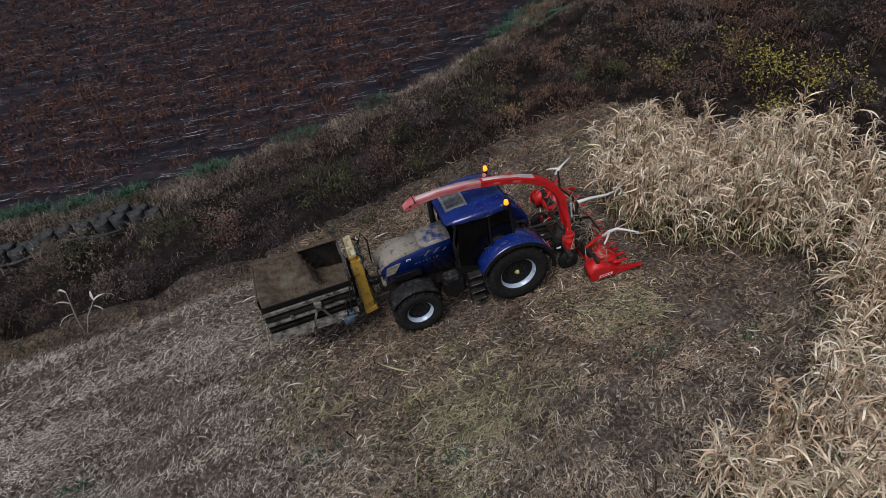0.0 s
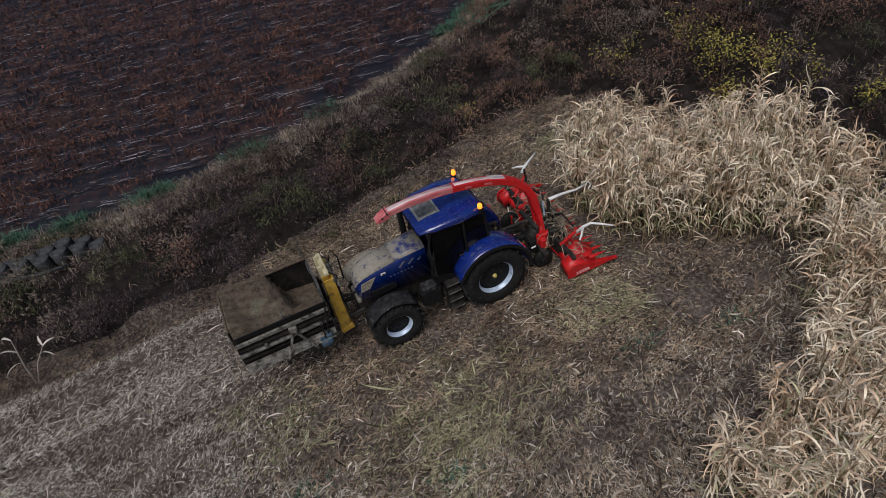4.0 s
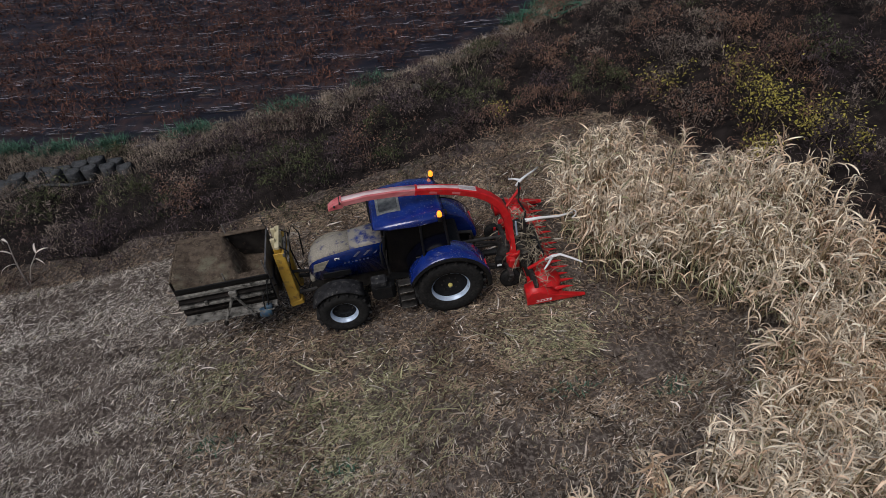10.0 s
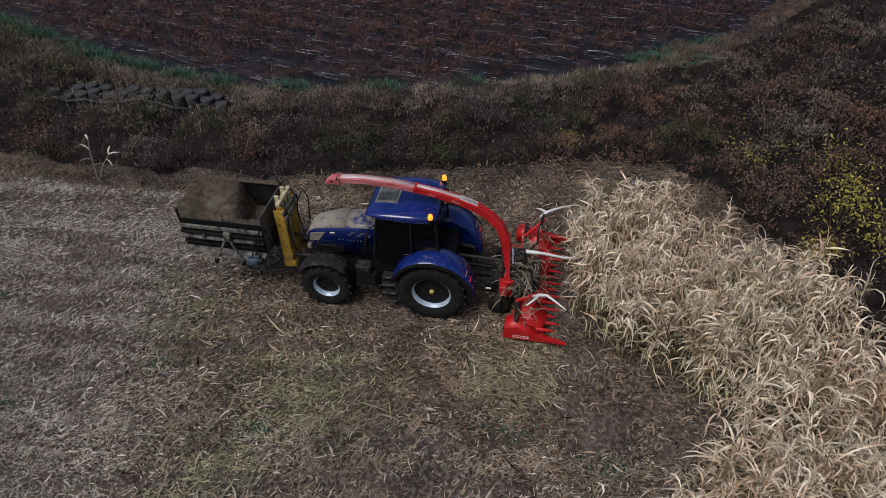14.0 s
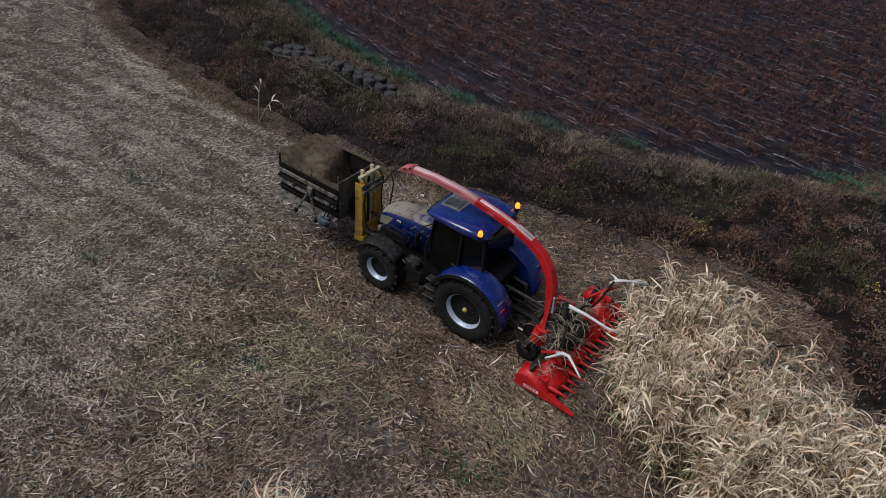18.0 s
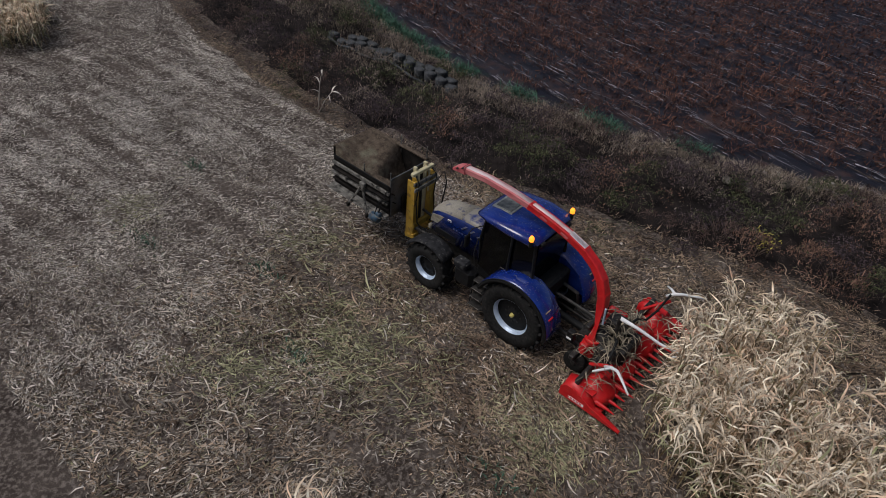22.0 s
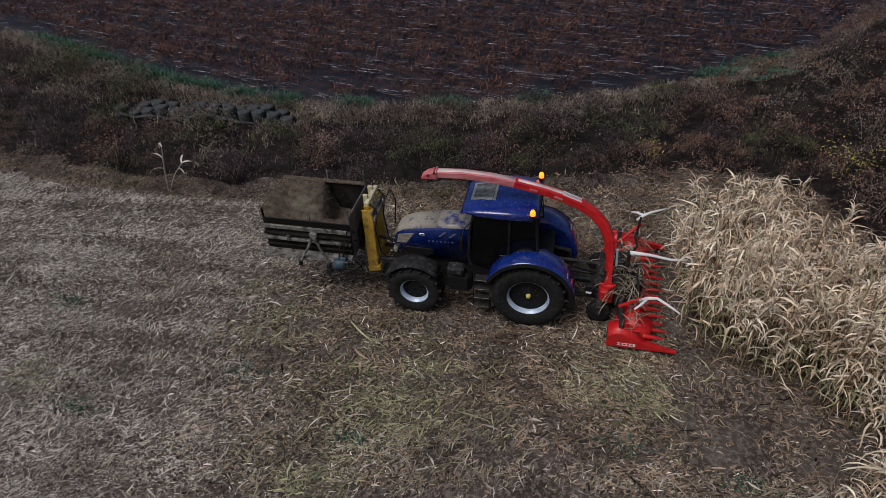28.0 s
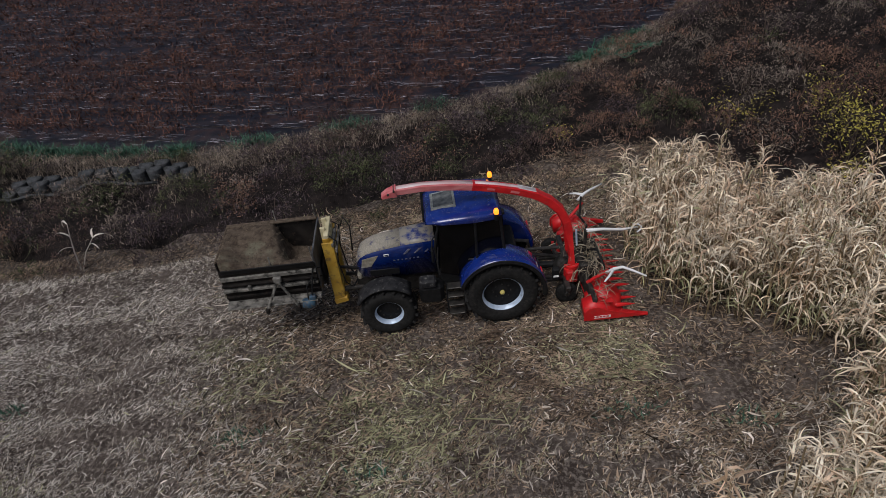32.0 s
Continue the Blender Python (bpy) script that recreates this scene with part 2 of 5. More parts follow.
def link(name, bm, material, parent=None, label="", smooth=False):
    me = bpy.data.meshes.new(name)
    bm.normal_update()
    bm.to_mesh(me)
    bm.free()
    me.materials.append(material)
    if smooth:
        for f in me.polygons:
            f.use_smooth = True
    ob = new(name, me)
    if parent:
        ob.parent = parent
    if label:
        ob["label"] = label
    return ob


def part(name, bm, material, parent, label="", smooth=False):
    return link(name, bm, material, parent, label, smooth)


def thing(name, label, category, group="", loc=(0, 0, 0)):
    e = new(name)
    e.empty_display_size = 0.2
    e.location = loc
    return tagged(e, label, category, group)


def box(c, s, bev=0.01, rot=None, bm=None):
    """A bevelled block of size s round c."""
    own = bmesh.new()
    bmesh.ops.create_cube(own, size=1.0)
    bmesh.ops.scale(own, vec=s, verts=own.verts)
    if bev:
        bmesh.ops.bevel(own, geom=own.edges[:], offset=min(bev, min(s) * 0.45), segments=1, affect="EDGES")
    m = Matrix.Translation(c)
    if rot:
        m = m @ Euler([radians(a) for a in rot]).to_matrix().to_4x4()
    own.transform(m)
    return merge(bm, own)


def merge(bm, own):
    if bm is None:
        return own
    me = bpy.data.meshes.new("tmp")
    own.to_mesh(me)
    own.free()
    bm.from_mesh(me)
    bpy.data.meshes.remove(me)
    return bm


def tube(pts, r, seg=8, bm=None, cap=True):
    """A round bar along points; r a number or one for each point."""
    own = bmesh.new()
    P = [Vector(p) for p in pts]
    rs = r if isinstance(r, (list, tuple)) else [r] * len(P)
    rings = []
    side = None
    for i, p in enumerate(P):
        d = (P[min(i + 1, len(P) - 1)] - P[max(i - 1, 0)]).normalized()
        if side is None:
            side = d.orthogonal().normalized()
        side = (side - d * side.dot(d)).normalized()
        up = d.cross(side)
        rings.append([own.verts.new(p + (side * math.cos(a) + up * math.sin(a)) * rs[i]) for a in [2 * math.pi * k / seg for k in range(seg)]])
    for A, B in zip(rings, rings[1:]):
        for k in range(seg):
            own.faces.new((A[k], A[(k + 1) % seg], B[(k + 1) % seg], B[k]))
    if cap:
        own.faces.new(rings[0][::-1])
        own.faces.new(rings[-1])
    return merge(bm, own)


def lathe(profile, centre, seg=40, axis="y", bm=None):
    """Turn (radius, along) pairs about an axis through centre."""
    own = bmesh.new()
    rings = []
    for k in range(seg):
        a = 2 * math.pi * k / seg
        ring = []
        for r, h in profile:
            u, v = r * math.cos(a), r * math.sin(a)
            q = (u, h, v) if axis == "y" else ((u, v, h) if axis == "z" else (h, u, v))
            ring.append(own.verts.new(Vector(q) + Vector(centre)))
        rings.append(ring)
    for k in range(seg):
        A, B = rings[k], rings[(k + 1) % seg]
        for j in range(len(profile) - 1):
            own.faces.new((A[j], A[j + 1], B[j + 1], B[j]))
    bmesh.ops.recalc_face_normals(own, faces=own.faces[:])
    return merge(bm, own)


def loft(sections, bm=None, close=True):
    """Skin over rings of points with equal counts, capped."""
    own = bmesh.new()
    rings = [[own.verts.new(p) for p in s] for s in sections]
    n = len(rings[0])
    for A, B in zip(rings, rings[1:]):
        for k in range(n):
            own.faces.new((A[k], A[(k + 1) % n], B[(k + 1) % n], B[k]))
    if close:
        own.faces.new(rings[0][::-1])
        own.faces.new(rings[-1])
    bmesh.ops.recalc_face_normals(own, faces=own.faces[:])
    return merge(bm, own)


def plate(pts, thick, axis="y", bm=None, bev=0.006):
    """A flat outline of (u, v) pairs made into a plate between two places along an axis: thick = (from, to)."""
    own = bmesh.new()
    a, b = thick

    def q(u, v, w):
        return (u, w, v) if axis == "y" else ((w, u, v) if axis == "x" else (u, v, w))
    A = [own.verts.new(q(u, v, a)) for u, v in pts]
    B = [own.verts.new(q(u, v, b)) for u, v in pts]
    own.faces.new(A)
    own.faces.new(B[::-1])
    n = len(pts)
    for k in range(n):
        own.faces.new((A[k], B[k], B[(k + 1) % n], A[(k + 1) % n]))
    bmesh.ops.recalc_face_normals(own, faces=own.faces[:])
    if bev:
        bmesh.ops.bevel(own, geom=own.edges[:], offset=bev, segments=1, affect="EDGES")
    return merge(bm, own)


def rawmesh(name, verts, quads, material, parent=None, smooth=False):
    """A mesh from arrays of corners and of four-cornered faces."""
    me = bpy.data.meshes.new(name)
    verts = np.asarray(verts, np.float32)
    quads = np.asarray(quads, np.int32)
    me.vertices.add(len(verts))
    me.vertices.foreach_set("co", verts.ravel())
    me.loops.add(quads.size)
    me.loops.foreach_set("vertex_index", quads.ravel())
    me.polygons.add(len(quads))
    me.polygons.foreach_set("loop_start", np.arange(0, quads.size, 4, dtype=np.int32))
    me.update(calc_edges=True)
    me.validate()
    me.materials.append(material)
    if smooth:
        me.polygons.foreach_set("use_smooth", np.ones(len(quads), dtype=bool))
    ob = new(name, me)
    if parent:
        ob.parent = parent
    return ob


def ribbons(base, heading, rise, length, width, droop, segs, rng, twist=0.3, taper=True, bend=None):
    """Leaf blades: strips that start at base along heading (yaw) with a rise angle and bend down by droop (all arrays)."""
    n = len(base)
    s = np.linspace(0, 1, segs + 1)
    verts = np.zeros((n, segs + 1, 2, 3))
    pos = base.copy()
    tw = rng.normal(0, twist, n)
    head0 = heading
    if segs == 1:
        taper = False
        width = width * 0.75
    for k, u in enumerate(s):
        ang = rise - droop * u
        if bend is not None:
            heading = head0 + bend * u
        side_a = heading + math.pi / 2 + tw * u
        w = width * ((1 - u) ** 0.6 * (0.45 + 1.1 * min(u * 3, 1)) / 1.3 + 0.03 if taper else 1.0) * 0.5
        side = np.stack([np.cos(side_a), np.sin(side_a), 0.5 * np.sin(tw * 3 * u + tw)], 1)
        verts[:, k, 0] = pos - side * w[:, None]
        verts[:, k, 1] = pos + side * w[:, None]
        step = (length / segs)[:, None]
        pos = pos + step * np.stack([np.cos(heading) * np.cos(ang), np.sin(heading) * np.cos(ang), np.sin(ang)], 1)
    idx = np.arange(n)[:, None] * (segs + 1) * 2 + np.arange(segs)[None] * 2
    q = np.stack([idx, idx + 1, idx + 3, idx + 2], -1).reshape(-1, 4)
    return verts.reshape(-1, 3), q

# ---- the lie of the land ----


def step01(v):
    v = np.clip(v, 0, 1)
    return v * v * (3 - 2 * v)


HEDGE_X = [-60, -30, -24, -18, -13, -8, -4, 0, 4, 7, 8.3, 9.0, 9.7, 10.6, 12, 16, 30, 60]
HEDGE_Y = [16, 7.0, 4.4, 3.5, 3.1, 3.2, 4.0, 4.9, 5.9, 6.2, 4.6, 2.0, -1.5, -5.5, -9, -12, -16, -22]
FIELD_X = [-70, -32, -25, -19, -14, -10, -5, 0, 3, 6, 9, 11.5, 15, 30, 60]
FIELD_Y = [40, 18.5, 15.6, 13.2, 11.9, 11.5, 12.1, 13.4, 14.6, 16.2, 18.4, 20.4, 24.5, 42, 76]
FIELD_Z = -0.6
ROW_SLOPE = -0.28


def hedge_y(x):
    return np.interp(x, HEDGE_X, HEDGE_Y)


def field_y(x):
    return np.interp(x, FIELD_X, FIELD_Y)


def wave(x, y, k, seed):
    """Cheap smooth unevenness from a few crossed sines."""
    r = np.random.default_rng(seed)
    out = 0 * x
    for i in range(7):
        a, ph = r.uniform(0, 2 * math.pi, 2)
        f = k * r.uniform(0.6, 1.7)
        out = out + np.sin((x * math.cos(a) + y * math.sin(a)) * f + ph)
    return out / 7


def land(x, y):
    x, y = np.asarray(x, float), np.asarray(y, float)
    he, fe = hedge_y(x), field_y(x)
    bank = step01((y - he) / np.maximum(fe - he, 0.5))
    z = FIELD_Z * bank
    hill = 3.1 * step01((x - 6.5) / 8) * step01((y + 5) / 7.0) * step01((fe - y) / 7)
    z = z + hill
    wild = step01((y - he - 0.2) / 1.2) * step01((fe - 0.6 - y) / 1.2)
    z = z + wild * (0.5 * wave(x, y, 1.3, 71) + 0.3 * wave(x, y, 3.4, 72))
    rough = 0.05 * np.where(y > fe - 0.3, 0.2, 1)
    return z + rough * wave(x, y, 1.5, 3) + 0.03 * np.where(y < fe, 1, 0.1) * wave(x, y, 5, 4)


def ground_sheet():
    def axis(lo, hi, step):
        far = np.array([600, 350, 200, 120, 90.0])
        return np.concatenate([lo - far, np.arange(lo, hi + 0.01, step), (hi + far)[::-1]])
    X, Y = axis(-55, 45, 0.45), axis(-25, 60, 0.45)
    gx, gy = np.meshgrid(X, Y)
    v = np.stack([gx, gy, land(gx, gy)], -1).reshape(-1, 3)
    nx, ny = len(X), len(Y)
    i = (np.arange(ny - 1)[:, None] * nx + np.arange(nx - 1)[None]).ravel()
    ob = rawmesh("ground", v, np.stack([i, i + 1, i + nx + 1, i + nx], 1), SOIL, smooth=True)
    ob.data.materials.append(SHADESOIL)
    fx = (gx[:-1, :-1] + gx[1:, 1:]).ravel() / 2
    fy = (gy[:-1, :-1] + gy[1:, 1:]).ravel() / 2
    # bank faces take the soil colour with the weeds' shade painted in
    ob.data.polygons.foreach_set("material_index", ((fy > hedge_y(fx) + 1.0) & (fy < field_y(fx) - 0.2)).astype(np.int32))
    tagged(ob, "brown trodden soil of a harvested sloping field", "ground", kind="structure")


ground_sheet()

# ---- the mulched field beyond the bank ----
BED = 1.5


def mulch_field():
    rng = np.random.default_rng(21)
    xs = np.arange(-52, 40, 0.4)
    verts, quads = [], []
    dead_b, dead_n = [], []
    fold_v, fold_q = [], []
    prof = np.array([(-0.41, 0.0), (-0.3, 0.02), (-0.22, 0.1), (-0.1, 0.15), (0.0, 0.16), (0.1, 0.15), (0.22, 0.1), (0.3, 0.02), (0.41, 0.0)])
    for row in range(42):
        yc = 4.0 + row * BED
        yy = yc + ROW_SLOPE * (xs + 5)
        ok = yy > field_y(xs) - 0.1
        if ok.sum() < 4:
            continue
        base = sum(len(v) for v in verts)
        wob = 0.05 * np.sin(xs * 1.7 + row) + rng.normal(0, 0.02, len(xs))
        P = np.zeros((len(xs), len(prof), 3))
        P[:, :, 0] = xs[:, None]
        P[:, :, 1] = (yy + wob)[:, None] + prof[None, :, 0] * (BED / 0.82) * 0.99
        P[:, :, 2] = FIELD_Z + 0.01 + prof[None, :, 1] * (1 + rng.normal(0, 0.12, (len(xs), 1))) + rng.normal(0, 0.012, (len(xs), len(prof)))
        verts.append(P.reshape(-1, 3))
        k = np.arange(len(xs) - 1)[ok[:-1] & ok[1:]]
        for j in range(len(prof) - 1):
            a = base + k * len(prof) + j
            quads.append(np.stack([a, a + len(prof), a + len(prof) + 1, a + 1], 1))
        # dead plants along the bed
        lo, hi = xs[ok].min(), xs[ok].max()
        px = np.arange(lo + 0.2, hi, 0.27)
        px = px + rng.normal(0, 0.1, len(px))
        bare = (wave(px, px * 0 + yc, 0.8, 9) + 0.25 * rng.normal(size=len(px)) < -0.55) | (yc + ROW_SLOPE * (px + 5) < field_y(px) + 1.3 + 0.6 * np.sin(px * 1.3 + row * 2))
        px = px[~bare]
        py = yc + ROW_SLOPE * (px + 5)
        dead_b.append(np.stack([px, py + rng.normal(0, 0.22, len(px)), np.full(len(px), FIELD_Z + 0.18)], 1))
        # folds of the film between the beds, their reflections painted as pale colour
        fx = rng.uniform(lo, hi, int((hi - lo) * 8))
        fy = yc + ROW_SLOPE * (fx + 5) + rng.choice([-0.7, -0.56, -0.44, 0.46, 0.6, 0.1], len(fx)) + rng.normal(0, 0.05, len(fx))
        ln = rng.gamma(2.2, 0.2, len(fx)) + 0.14
        n0 = sum(len(v) for v in fold_v)
        hd = rng.normal(-0.27, 0.32, len(fx))
        fv, fq = ribbons(np.stack([fx, fy, np.full(len(fx), FIELD_Z + 0.14)], 1), hd, np.full(len(fx), 0.14), ln, rng.uniform(0.014, 0.042, len(fx)), np.full(len(fx), 0.28), 3, rng, 0.2, True, -2.2 * (hd + 0.27) + rng.normal(0, 0.3, len(fx)))
        fold_v.append(fv)
        fold_q.append(fq + n0)
    e = thing("mulched_field", "dark plastic-mulched field with rows of dead red-brown plants", "field")
    e["kind"] = "structure"
    film = rawmesh("mulch_film", np.concatenate(verts), np.concatenate(quads), FILM, e, True)
    film["kind"] = "stuff"
    f = rawmesh("film_fold", np.concatenate(fold_v), np.concatenate(fold_q), FOLDGLINT, e)
    f["kind"] = "stuff"
    b = np.concatenate(dead_b)
    n = 38
    base = np.repeat(b, n, 0) + rng.normal(0, 1, (len(b) * n, 3)) * [0.24, 0.4, 0.11]
    remote = base[:, 1] > 24
    keep = ~remote | (rng.random(len(base)) < 0.5)
    base, broad = base[keep], np.where(remote, 1.5, 1.0)[keep]
    m = len(base)
    v, q = ribbons(base, rng.uniform(0, 6.28, m), rng.uniform(-0.2, 1.2, m), rng.uniform(0.08, 0.26, m), broad * rng.uniform(0.024, 0.06, m), rng.uniform(0.2, 1.2, m), 1, rng)
    d = rawmesh("dead_plants", v, q, DEAD, e)
    d["kind"] = "stuff"


mulch_field()

# ---- chopped straw on the harvested ground ----


def straw_litter():
    rng = np.random.default_rng(5)

    def scatter(n, x0, x1, y0, y1):
        x, y = rng.uniform(x0, x1, n), rng.uniform(y0, y1, n)
        keep = (y < hedge_y(x) + rng.normal(0.6, 0.45, n)) & (x < 26)
        return x[keep], y[keep]
    sets = [scatter(540000, -20, 11, -10.3, 8), scatter(225000, -42, -20, -9, 10), scatter(9000, 13, 24, -12, -4)]
    x = np.concatenate([s[0] for s in sets])
    y = np.concatenate([s[1] for s in sets])
    patch = 0.8 * wave(x, y, 0.9, 11) + 0.5 * wave(x, y, 2.6, 12) + 0.55 * wave(x, y, 8, 16) + 0.5 * wave(x, y, 17, 17) + 0.35 * np.sin(6.5 * (y - 0.12 * x + 0.4 * wave(x, y, 0.4, 15)))
    far = step01((-3.5 - x + 2.5 * wave(x, y, 0.5, 13)) / 7)
    rut = np.zeros(len(x))
    for off in (1.5, 3.3, 5.0, 6.8):
        across = y - (hedge_y(x) - off - 0.45 * np.sin(x * 0.35 + off))
        band = step01((0.42 - np.abs(across)) / 0.12) * step01((-5.5 - x) / 2.5)
        cleat = np.sin(23 * (x + 0.9 * np.abs(across))) > 0.1
        rut = np.maximum(rut, band * np.where(cleat, 1.0, 0.25))
    bare = np.zeros(len(x))
    for bx, by, br in ((-7.9, -5.1, 0.8), (-9.6, -2.0, 0.6), (0.8, -5.4, 0.9), (4.6, -4.2, 1.1), (-4.4, 1.8, 0.7)):
        bare = np.maximum(bare, step01((br - np.hypot(x - bx, (y - by) * 1.4) + 0.35 * wave(x, y, 3.1, 19)) / 0.5))
    keep = rng.random(len(x)) < np.clip(0.72 + 0.9 * patch, 0.1, 1) * (1 - 0.8 * rut) * (1 - 0.6 * bare)
    keep &= (x < 3.4) | (y < -4.5) | (y > 2.6) | (rng.random(len(x)) < 0.35)
    x, y, far = x[keep], y[keep], far[keep]
    n = len(x)
    z = land(x, y) + np.abs(rng.normal(0.012, 0.02, n))
    lanes = 0.6 * wave(x, y, 0.5, 14)
    head = np.where(rng.random(n) < 0.45, rng.normal(0.3, 0.55, n) + lanes * 3, rng.uniform(0, 6.28, n))
    length = (rng.gamma(2.0, 0.044, n) + 0.03) * (1 - 0.28 * far)
    width = rng.uniform(0.011, 0.03, n)
    big = rng.random(n) < np.where(far > 0.5, 0.03, 0.065)
    length, width = np.where(big, length * 2.3, length), np.where(big, width * 1.45, width)
    width = width * (1.2 - 0.35 * far)
    lush = np.full(n, -1.0)
    for gx, gy, r in ((-2.6, -4.0, 2.6), (-6.4, -2.2, 1.3), (-7.6, -0.9, 0.8), (2.6, -2.6, 1.6), (-11.5, -5.2, 1.0), (-4.2, -6.4, 1.6), (5.2, 4.6, 1.4)):
        lush = np.maximum(lush, 1 - np.hypot(x - gx, (y - gy) * 1.2) / r)
    green = (lush + 0.5 * wave(x, y, 2.4, 31) + 0.4 * rng.normal(size=n)) > 0.42
    green &= rng.random(n) < 0.75
    green |= rng.random(n) < 0.03
    verge = y > hedge_y(x) - 0.3 + 0.5 * wave(x, y, 1.4, 36)
    damp = step01((x + 6.5 + 2 * wave(x, y, 0.6, 34)) / 3) * step01((y + 5.6 + 2 * wave(x, y, 0.5, 35)) / 2.5)
    streak = step01((0.5 - np.abs(x + 15.2 + 0.25 * (y + 4))) / 0.4) * step01((2.2 - np.abs(y + 4)) / 0.6)
    pale = ~green & ~verge & (rng.random(n) < (0.06 + 0.45 * far + 0.5 * streak + 0.4 * step01((-10 - x) / 5)))
    brown = ~green & ~pale & (verge | (rng.random(n) < 0.55 + 0.45 * damp - 0.5 * far))
    e = thing("straw_litter", "grey-brown chopped straw and leaves lying over the harvested ground", "straw")
    e["kind"] = "stuff"
    for name, kind, material in (("dry_straw", ~green & ~pale & ~brown, STRAW), ("bleached_straw", pale, STRAWP), ("greenish_straw", green, STRAWG), ("brown_straw", brown, STRAWB)):
        for sel, segs in ((kind & big, 3), (kind & ~big & (x > -13), 2), (kind & ~big & (x <= -13), 1)):
            k = sel.sum()
            if not k:
                continue
            v, q = ribbons(np.stack([x, y, z], 1)[sel], head[sel], rng.uniform(-0.03, 0.4, k), length[sel], width[sel], rng.uniform(0.1, 0.8, k), segs, rng, 0.5, True, rng.normal(0, 0.9, k))
            v[:, 2] = np.maximum(v[:, 2], np.repeat(land(x[sel], y[sel]), 2 * segs + 2) + 0.002)
            ob = rawmesh(name, v, q, material, e)
            ob["kind"] = "stuff"


straw_litter()

# ---- standing crop ----


def crop_patch(name, poly, spacing, label, seed, height=2.4):
    rng = np.random.default_rng(seed)
    P = np.array(poly, float)
    lo, hi = P.min(0), P.max(0)
    gx, gy = np.meshgrid(np.arange(lo[0], hi[0], spacing * 0.62), np.arange(lo[1], hi[1], spacing * 1.25))
    x = gx.ravel() + rng.normal(0, 0.08, gx.size) + 0.26 * wave(gx.ravel(), gy.ravel(), 5.5, seed + 5)
    y = gy.ravel() + rng.normal(0, 0.1, gx.size) + 0.26 * wave(gx.ravel(), gy.ravel(), 5.5, seed + 6)
    ins = np.zeros(len(x), bool)
    for (x1, y1), (x2, y2) in zip(P, np.roll(P, -1, 0)):
        cross = ((y1 > y) != (y2 > y)) & (x < (x2 - x1) * (y - y1) / (y2 - y1 + 1e-9) + x1)
        ins ^= cross
    x, y = x[ins], y[ins]
    n = len(x)
    h = height * (1 + 0.12 * rng.normal(size=n) + 0.38 * wave(x, y, 2.2, seed + 1))
    z = land(x, y)
    lean = rng.uniform(0, 6.28, n)
    la = np.abs(rng.normal(0.0, 0.2, n))
    e = thing(name, label, "crop")
    e["kind"] = "stuff"
    foot = np.stack([x, y, z - 0.02], 1)
    sv, sq = ribbons(foot, lean, math.pi / 2 - la, h, np.full(n, 0.03), 0.25 * rng.random(n), 5, rng, 0.1, False)
    s2, q2 = ribbons(foot, lean + 1.57, math.pi / 2 - la * 0.2, h, np.full(n, 0.028), 0 * la, 5, rng, 0.1, False)
    o = rawmesh("stalks", np.concatenate([sv, s2]), np.concatenate([sq, q2 + len(sv)]), STALK, e)
    o["kind"] = "stuff"
    bags = [([], []) for k in range(3)]
    count = [0, 0, 0]
    rusty = wave(x, y, 2.6, seed + 7)
    m = 34
    for k in range(m):
        u = 0.14 + 0.86 * (k / (m - 1)) ** 0.7
        top = foot + np.stack([np.cos(lean) * np.sin(la), np.sin(lean) * np.sin(la), np.cos(la)], 1) * (h * u)[:, None]
        hd = rng.uniform(0, 6.28, n)
        L = np.minimum(rng.gamma(5.0, 0.1, n), 0.8) * (1.2 - 0.4 * u) + 0.12
        green = rng.random(n) < (0.55 if u < 0.45 else 0.05)
        args = (hd, rng.uniform(0.3, 1.35, n), L, rng.uniform(0.018, 0.05, n), rng.uniform(1.0, 3.6, n), rng.normal(0, 1.5, n))
        tan = ~green & (0.8 * rusty + 0.5 * rng.normal(size=n) > 0.35)
        for g, sel in enumerate((~green & ~tan, green, tan)):
            if not sel.any():
                continue
            v, q = ribbons(top[sel], *[a[sel] for a in args[:5]], 5, rng, 0.9, True, args[5][sel])
            bags[g][0].append(v)
            bags[g][1].append(q + count[g])
            count[g] += len(v)
    for nm, (V, Q), material in (("dry_leaves", bags[0], LEAF), ("greenish_leaves", bags[1], LEAFG), ("tan_leaves", bags[2], LEAFT)):
        o = rawmesh(nm, np.concatenate(V), np.concatenate(Q), material, e)
        o["kind"] = "stuff"
    tip = foot + np.stack([np.cos(lean) * np.sin(la), np.sin(lean) * np.sin(la), np.cos(la)], 1) * h[:, None]
    b = np.repeat(tip, 26, 0) + rng.normal(0, 0.05, (26 * n, 3)) - np.array([0, 0, 1]) * rng.uniform(0, 0.5, (26 * n, 1))
    k = len(b)
    v, q = ribbons(b, rng.uniform(0, 6.28, k), rng.uniform(0.6, 1.5, k), rng.uniform(0.08, 0.3, k), rng.uniform(0.012, 0.034, k), rng.uniform(0.6, 2.8, k), 2, rng)
    o = rawmesh("seed_heads", v, q, HEADM, e)
    o["kind"] = "stuff"


